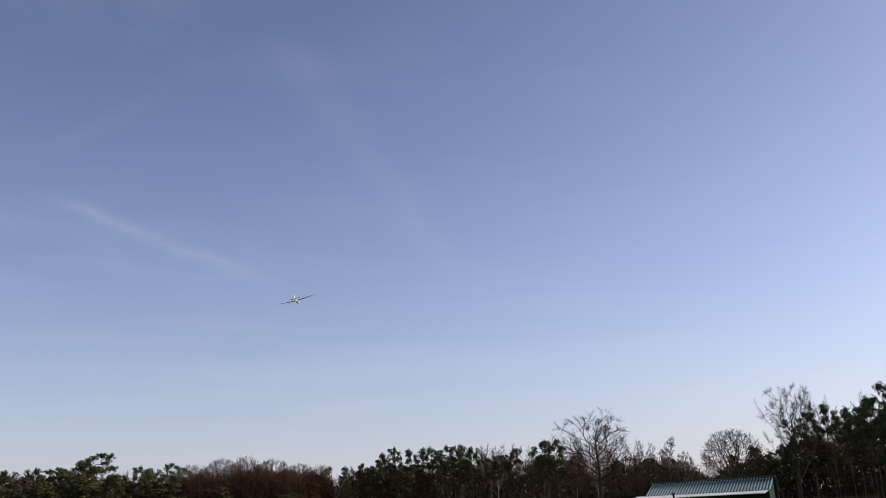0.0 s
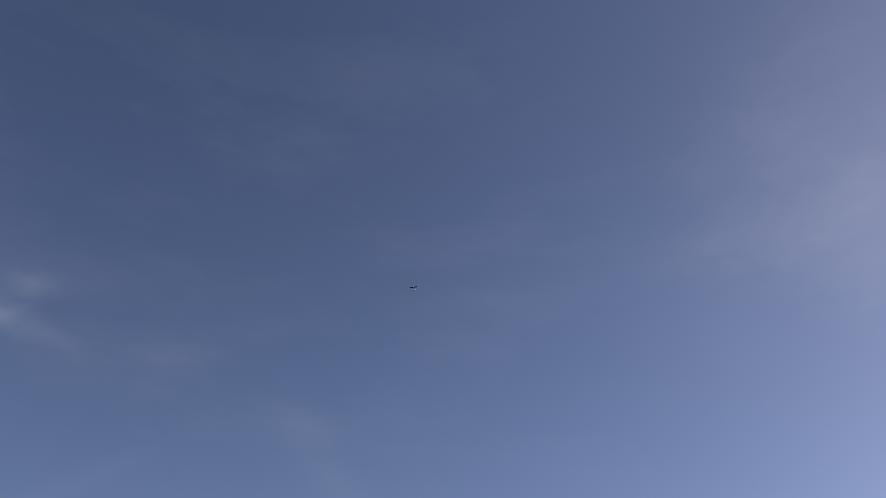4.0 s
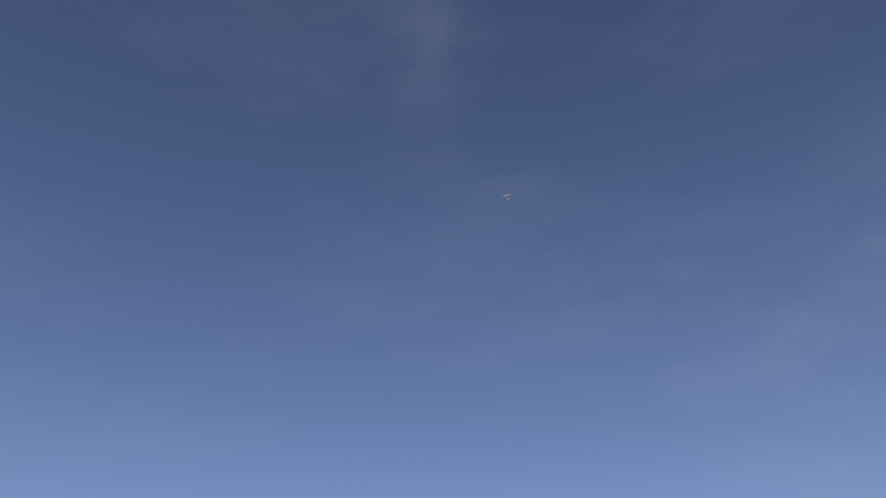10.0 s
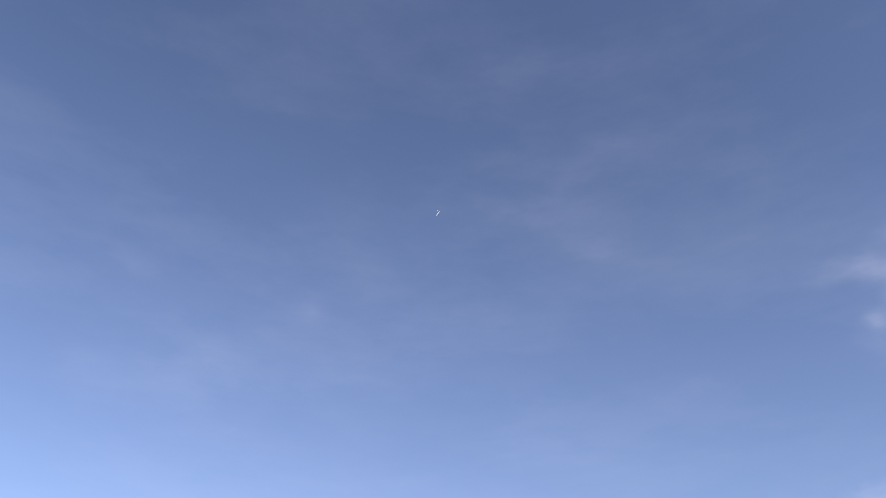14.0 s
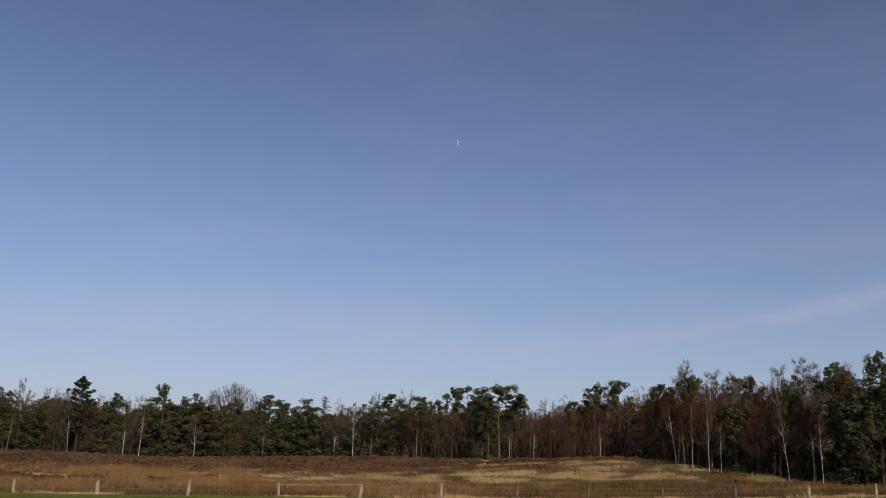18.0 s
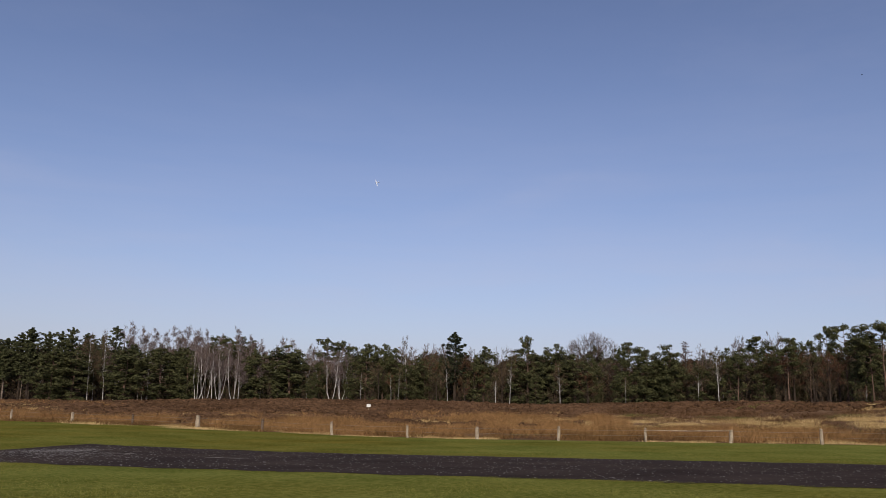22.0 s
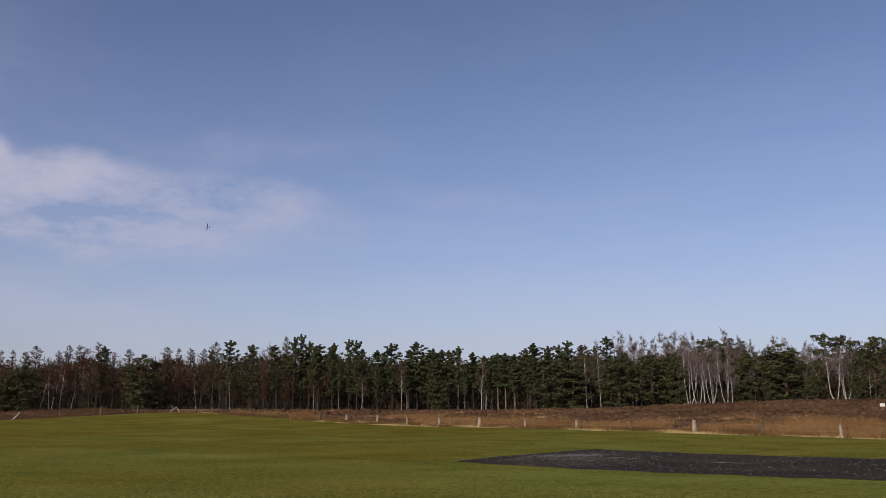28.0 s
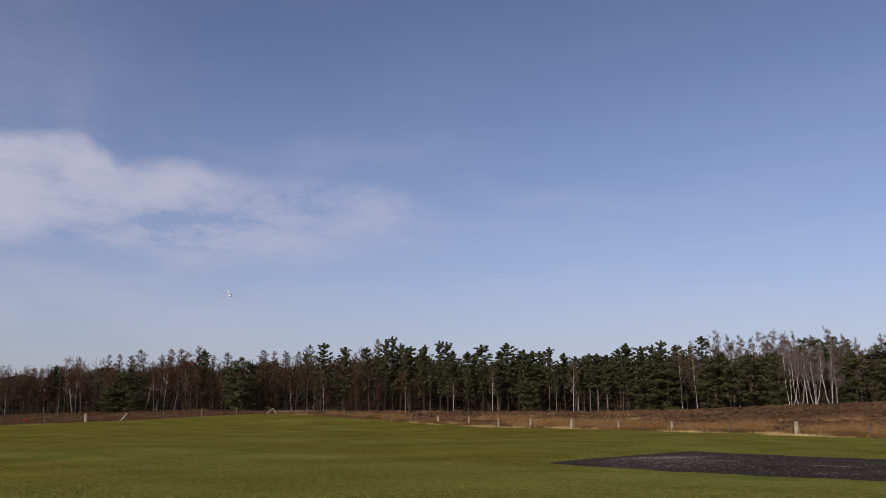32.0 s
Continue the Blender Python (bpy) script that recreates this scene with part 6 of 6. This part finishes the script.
def net_fence():
    """A chain-link fence beyond the hut, a felled stump and the low bar of a gate."""
    a, b = Vector((*at(-109.3, 79), 0)), Vector((*at(-114.4, 80), 0))
    a.z, b.z = on_ground(a.x, a.y), on_ground(b.x, b.y)
    tall = 0.75
    f = thing("chain_link_fence", "low shade-toned wire-mesh fence on thin posts beyond the hut", "fence")
    n = 30
    s = Shape()
    for k in range(-3, n):
        for up in (0, 1):
            t0, t1 = k / n, (k + 3) / n
            z0, z1 = (0.05, tall) if up else (tall, 0.05)
            if t0 < 0:
                z0, t0 = z0 + (z1 - z0) * (-t0) / (t1 - t0), 0
            if t1 > 1:
                z1, t1 = z0 + (z1 - z0) * (1 - t0) / (t1 - t0), 1
            p, q = a.lerp(b, t0), a.lerp(b, t1)
            s.tube([(p.x, p.y, p.z + z0), (q.x, q.y, q.z + z1)], [0.014, 0.014], 3, False)
    part("mesh", s, DULL_WIRE, f)
    for k in range(4):
        p = a.lerp(b, k / 3)
        part("post", Shape().tube([(p.x, p.y, p.z - 0.3), (p.x, p.y, p.z + tall + 0.1)], [0.05, 0.05], 6), DULL_WIRE, f)
    x, y = at(-110.6, 52)
    st = thing("tree_stump", "dark cut tree stump in rough grass", "stump")
    part("stump", Shape().tube([(x, y, -0.2), (x, y, 0.5), (x + 0.02, y, 1.38)], [0.32, 0.25, 0.22], 9), DARK_BARK, st)
    p, q = Vector((*at(-91.3, 46), 1.55)), Vector((*at(-93.3, 46), 1.55))
    g = thing("field_gate", "low grey metal field gate between dark poles", "gate")
    for k in range(4):
        h = Vector((0, 0, -0.3 * k))
        part("bar", Shape().tube([p + h, q + h], [0.025, 0.025], 6), WIRE, g)


net_fence()


def orange_nets():
    for az in (81.75, 79.25):
        x, y = at(az, 150)
        z = on_ground(x, y)
        n = thing("net_screen", "small orange-red netting screen in the heath", "net", "orange net screens")
        part("net", Shape().box(x - 0.02, x + 0.02, y - 0.5, y + 0.5, z + 0.15, z + 0.6), ORANGE_NET, n)
        for dy in (-0.5, 0.5):
            part("stake", Shape().box(x - 0.03, x + 0.03, y + dy - 0.03, y + dy + 0.03, z - 0.2, z + 0.65), DARK_POLE, n)


orange_nets()

# ---- the model glider ----


def wing_shape(span, sign):
    s = Shape()
    secs = ((0.03, 0.24, 0.10, 0.0), (0.35, 0.225, 0.095, 0.01), (0.75, 0.17, 0.07, 0.035), (1.0, 0.09, 0.04, 0.06))
    prev = None
    for k, chord, front, rise in secs:
        y = sign * k * span / 2
        prof = [(front, 0.0), (front - chord * 0.25, 0.016 * chord / 0.24), (front - chord, 0.0), (front - chord * 0.35, -0.008 * chord / 0.24)]
        ring = []
        for px, pz in prof:
            ring.append(len(s.v))
            s.v.append(Vector((px, y, 0.05 + rise + pz)))
        if prev:
            for q in range(4):
                q2 = (q + 1) % 4
                s.f.append((prev[q2], prev[q], ring[q], ring[q2]) if sign > 0 else (prev[q], prev[q2], ring[q2], ring[q]))
        prev = ring
    s.f.append(tuple(prev))
    return s


def make_glider():
    """Nose along +x, left wing along +y."""
    g = thing("model_glider", "white radio-controlled model glider in flight", "model plane")
    xs = (0.45, 0.42, 0.38, 0.22, 0.05, -0.15, -0.45, -0.72)
    rs = (0.008, 0.035, 0.062, 0.075, 0.07, 0.045, 0.025, 0.02)
    part("fuselage", Shape().tube([(x, 0, 0.0 if x > -0.1 else 0.015) for x in xs], rs, 12), WHITE_PAINT, g, smooth=True)
    part("canopy", Shape().tube([(0.42, 0, 0.03), (0.34, 0, 0.048), (0.24, 0, 0.05), (0.16, 0, 0.04)], [0.01, 0.042, 0.045, 0.02], 10), CANOPY, g, "dark glossy canopy", True)
    for sgn in (1, -1):
        w = part("wing", wing_shape(1.6, sgn), WING_GREY, g)
        w.data.materials.append(WING_DARK)
        for p in w.data.polygons:
            if p.normal.z < -0.2:
                p.material_index = 1
        part("aileron", Shape().box(-0.10, -0.06, min(sgn * 0.62, sgn * 0.98), max(sgn * 0.62, sgn * 0.98), 0.082, 0.088), WHITE_PAINT, w)
    part("tail_fin", Shape().prism([(-0.5, 0.02), (-0.62, 0.25), (-0.74, 0.26), (-0.76, 0.0)], 0.014), WHITE_PAINT, g)
    part("tailplane", Shape().poly([(-0.58, 0, 0.055), (-0.64, 0.27, 0.055), (-0.74, 0.27, 0.055), (-0.75, 0, 0.055), (-0.74, -0.27, 0.055), (-0.64, -0.27, 0.055)])
         .poly([(-0.58, 0, 0.045), (-0.64, -0.27, 0.045), (-0.74, -0.27, 0.045), (-0.75, 0, 0.045), (-0.74, 0.27, 0.045), (-0.64, 0.27, 0.045)]), WHITE_PAINT, g)
    part("spinner", Shape().tube([(0.52, 0, 0), (0.56, 0, 0)], [0.022, 0.003], 10), CANOPY, g)
    return g


glider = make_glider()

# seconds, direction, height above the horizon, distance, how far the top turns to the camera, bank, how far the top turns to the right
FLIGHT = [
    (0, -79.37, 14.12, 43, -0.10, -12, 0.00),
    (0.3, -81.44, 12.59, 54, -0.04, -6, 0.00),
    (0.6, -83.37, 12.49, 66, 0.02, 0, 0.00),
    (0.9, -85.00, 13.12, 76, 0.08, 0, 0.00),
    (1.2, -86.51, 14.40, 86, 0.08, 0, 0.00),
    (1.5, -87.61, 16.58, 95, 0.05, 0, 0.00),
    (1.8, -88.56, 19.58, 105, 0.02, 0, 0.00),
    (2.1, -89.38, 22.64, 114, 0.00, 0, 0.00),
    (2.5, -90.03, 26.99, 124, 0.00, 0, 0.00),
    (3, -90.34, 32.08, 134, 0.00, 0, 0.00),
    (3.5, -89.97, 37.49, 148, 0.00, 0, 0.00),
    (5.5, -67.56, 49.38, 118, 0.60, 0, 0.00),
    (6, -59.72, 47.56, 104, 0.85, 0, 0.00),
    (6.5, -53.05, 45.30, 97, 0.92, 0, 0.00),
    (6.7, -48.94, 43.59, 98, 0.80, 0, 0.00),
    (7, -45.48, 40.68, 101, 0.47, 0, 0.00),
    (7.5, -36.73, 35.10, 105, 0.50, 0, 0.00),
    (8, -22.58, 30.20, 112, -0.20, 0, 0.00),
    (8.4, -10.56, 30.22, 117, 0.28, 0, 0.00),
    (8.7, -2.34, 29.46, 121, 0.20, 0, 0.00),
    (9, 3.78, 32.18, 125, 0.32, 0, 0.00),
    (9.5, 11.22, 36.52, 138, 0.55, 0, 0.00),
    (10, 13.93, 41.65, 150, 0.90, 0, 0.00),
    (10.5, 13.21, 45.87, 135, 0.00, 0, 0.00),
    (11, 9.04, 48.50, 134, -0.70, 0, 0.00),
    (11.5, 1.94, 49.28, 132, -0.70, 0, 0.00),
    (12, -3.52, 50.13, 143, -0.70, 0, 0.00),
    (12.5, -8.14, 49.36, 154, -0.45, 0, 0.00),
    (13, -14.82, 47.68, 165, -0.20, 0, 0.00),
    (13.5, -19.79, 44.94, 175, 0.60, 0, 0.00),
    (15.5, -24.37, 29.66, 215, 0.00, 0, 0.00),
    (16.6, -17.78, 25.08, 224, 0.80, 0, 0.00),
    (17, -14.65, 23.89, 227, 0.83, 0, 0.00),
    (18, -7.03, 22.22, 235, 0.90, 0, 0.00),
    (19, 0.30, 20.24, 233, 0.88, 0, 0.00),
    (20, 7.52, 18.48, 232, 0.85, 0, 0.00),
    (20.5, 10.98, 17.94, 231, 0.84, 0, 0.00),
    (21, 14.57, 16.95, 230, 0.82, 0, 0.00),
    (22, 21.54, 15.38, 222, 0.80, 0, 0.00),
    (23, 28.59, 13.97, 215, 0.78, 0, 0.00),
    (24, 35.65, 12.97, 201, 0.75, 0, 0.00),
    (24.5, 39.17, 12.40, 194, 0.55, 0, 0.00),
    (26.5, 53.91, 12.12, 165, -0.15, 0, 0.00),
    (27, 57.48, 12.00, 185, -0.55, 0, 0.20),
    (28, 63.58, 12.03, 205, -0.92, 0, 0.30),
    (29, 69.40, 11.55, 160, -0.30, 0, 1.80),
    (30, 73.11, 10.87, 128, -0.20, 0, 0.60),
    (31, 73.04, 9.94, 90, 0.0, 0, 0.10),
    (32, 67.91, 7.79, 54, 0.00, 0, 0.33),
]


def make_bird():
    b = thing("bird", "small dark bird in flight high over the heath", "bird")
    part("body", Shape().tube([(0.1, 0, 0), (0.06, 0, 0.005), (0.0, 0, 0), (-0.07, 0, 0), (-0.13, 0, 0.005)], [0.006, 0.022, 0.026, 0.018, 0.01], 8), DARK_POLE, b, smooth=True)
    for sgn in (1, -1):
        wing = Shape().poly([(0.04, 0, 0.01), (0.05, sgn * 0.09, 0.04), (-0.02, sgn * 0.2, 0.03), (-0.03, sgn * 0.09, 0.035), (-0.04, 0, 0.01)])
        wing.poly([(-0.04, 0, 0.004), (-0.03, sgn * 0.09, 0.03), (-0.02, sgn * 0.2, 0.026), (0.05, sgn * 0.09, 0.034), (0.04, 0, 0.004)])
        part("wing", wing, DARK_POLE, b)
    part("tail", Shape().prism([(-0.12, 0.0), (-0.12, 0.01), (-0.2, 0.008), (-0.2, 0.002)], 0.05), DARK_POLE, b)
    return b


bird = make_bird()
# seconds, direction, height above the horizon, distance
GLIDE = [(0, 170, 40, 250), (8, 130, 20, 240), (12, 35, 22, 200), (13, -19.5, 30.2, 170), (14, -45, 20, 190), (18, -90, 30, 200), (21, -40, 20, 200),
         (22, -10.1, 20.9, 160), (23, 2.7, 23.7, 105), (24, 22, 45, 100), (26, 90, 60, 150), (32, 170, 40, 250)]


def motions():
    pts = [(t, Vector(EYE) + sky_dir(az, el) * d, k, bank, side) for t, az, el, d, k, bank, side in FLIGHT]
    rows, last = [], None
    for i, (t, p, k, bank, side) in enumerate(pts):
        a, b = pts[max(i - 1, 0)], pts[min(i + 1, len(pts) - 1)]
        ahead = (b[1] - a[1]).normalized()
        to_eye = (Vector(EYE) - p).normalized()
        up = Vector((0, 0, 1)) * (1 - abs(k)) + to_eye * k + Vector((0, 0, 1)).cross(to_eye).normalized() * side
        left = up.cross(ahead).normalized()
        up = ahead.cross(left)
        m = Matrix((ahead, left, up)).transposed().to_4x4()
        rows.append((t, Matrix.Translation(p) @ m @ pose(0, 0, 0, bank, 0, 0)))
    walk(glider, rows)
    walk(bird, [(t, Matrix.Translation(Vector(EYE) + sky_dir(az, el) * d) @ pose(0, 0, 0, 0, 25, 100)) for t, az, el, d in GLIDE])


motions()
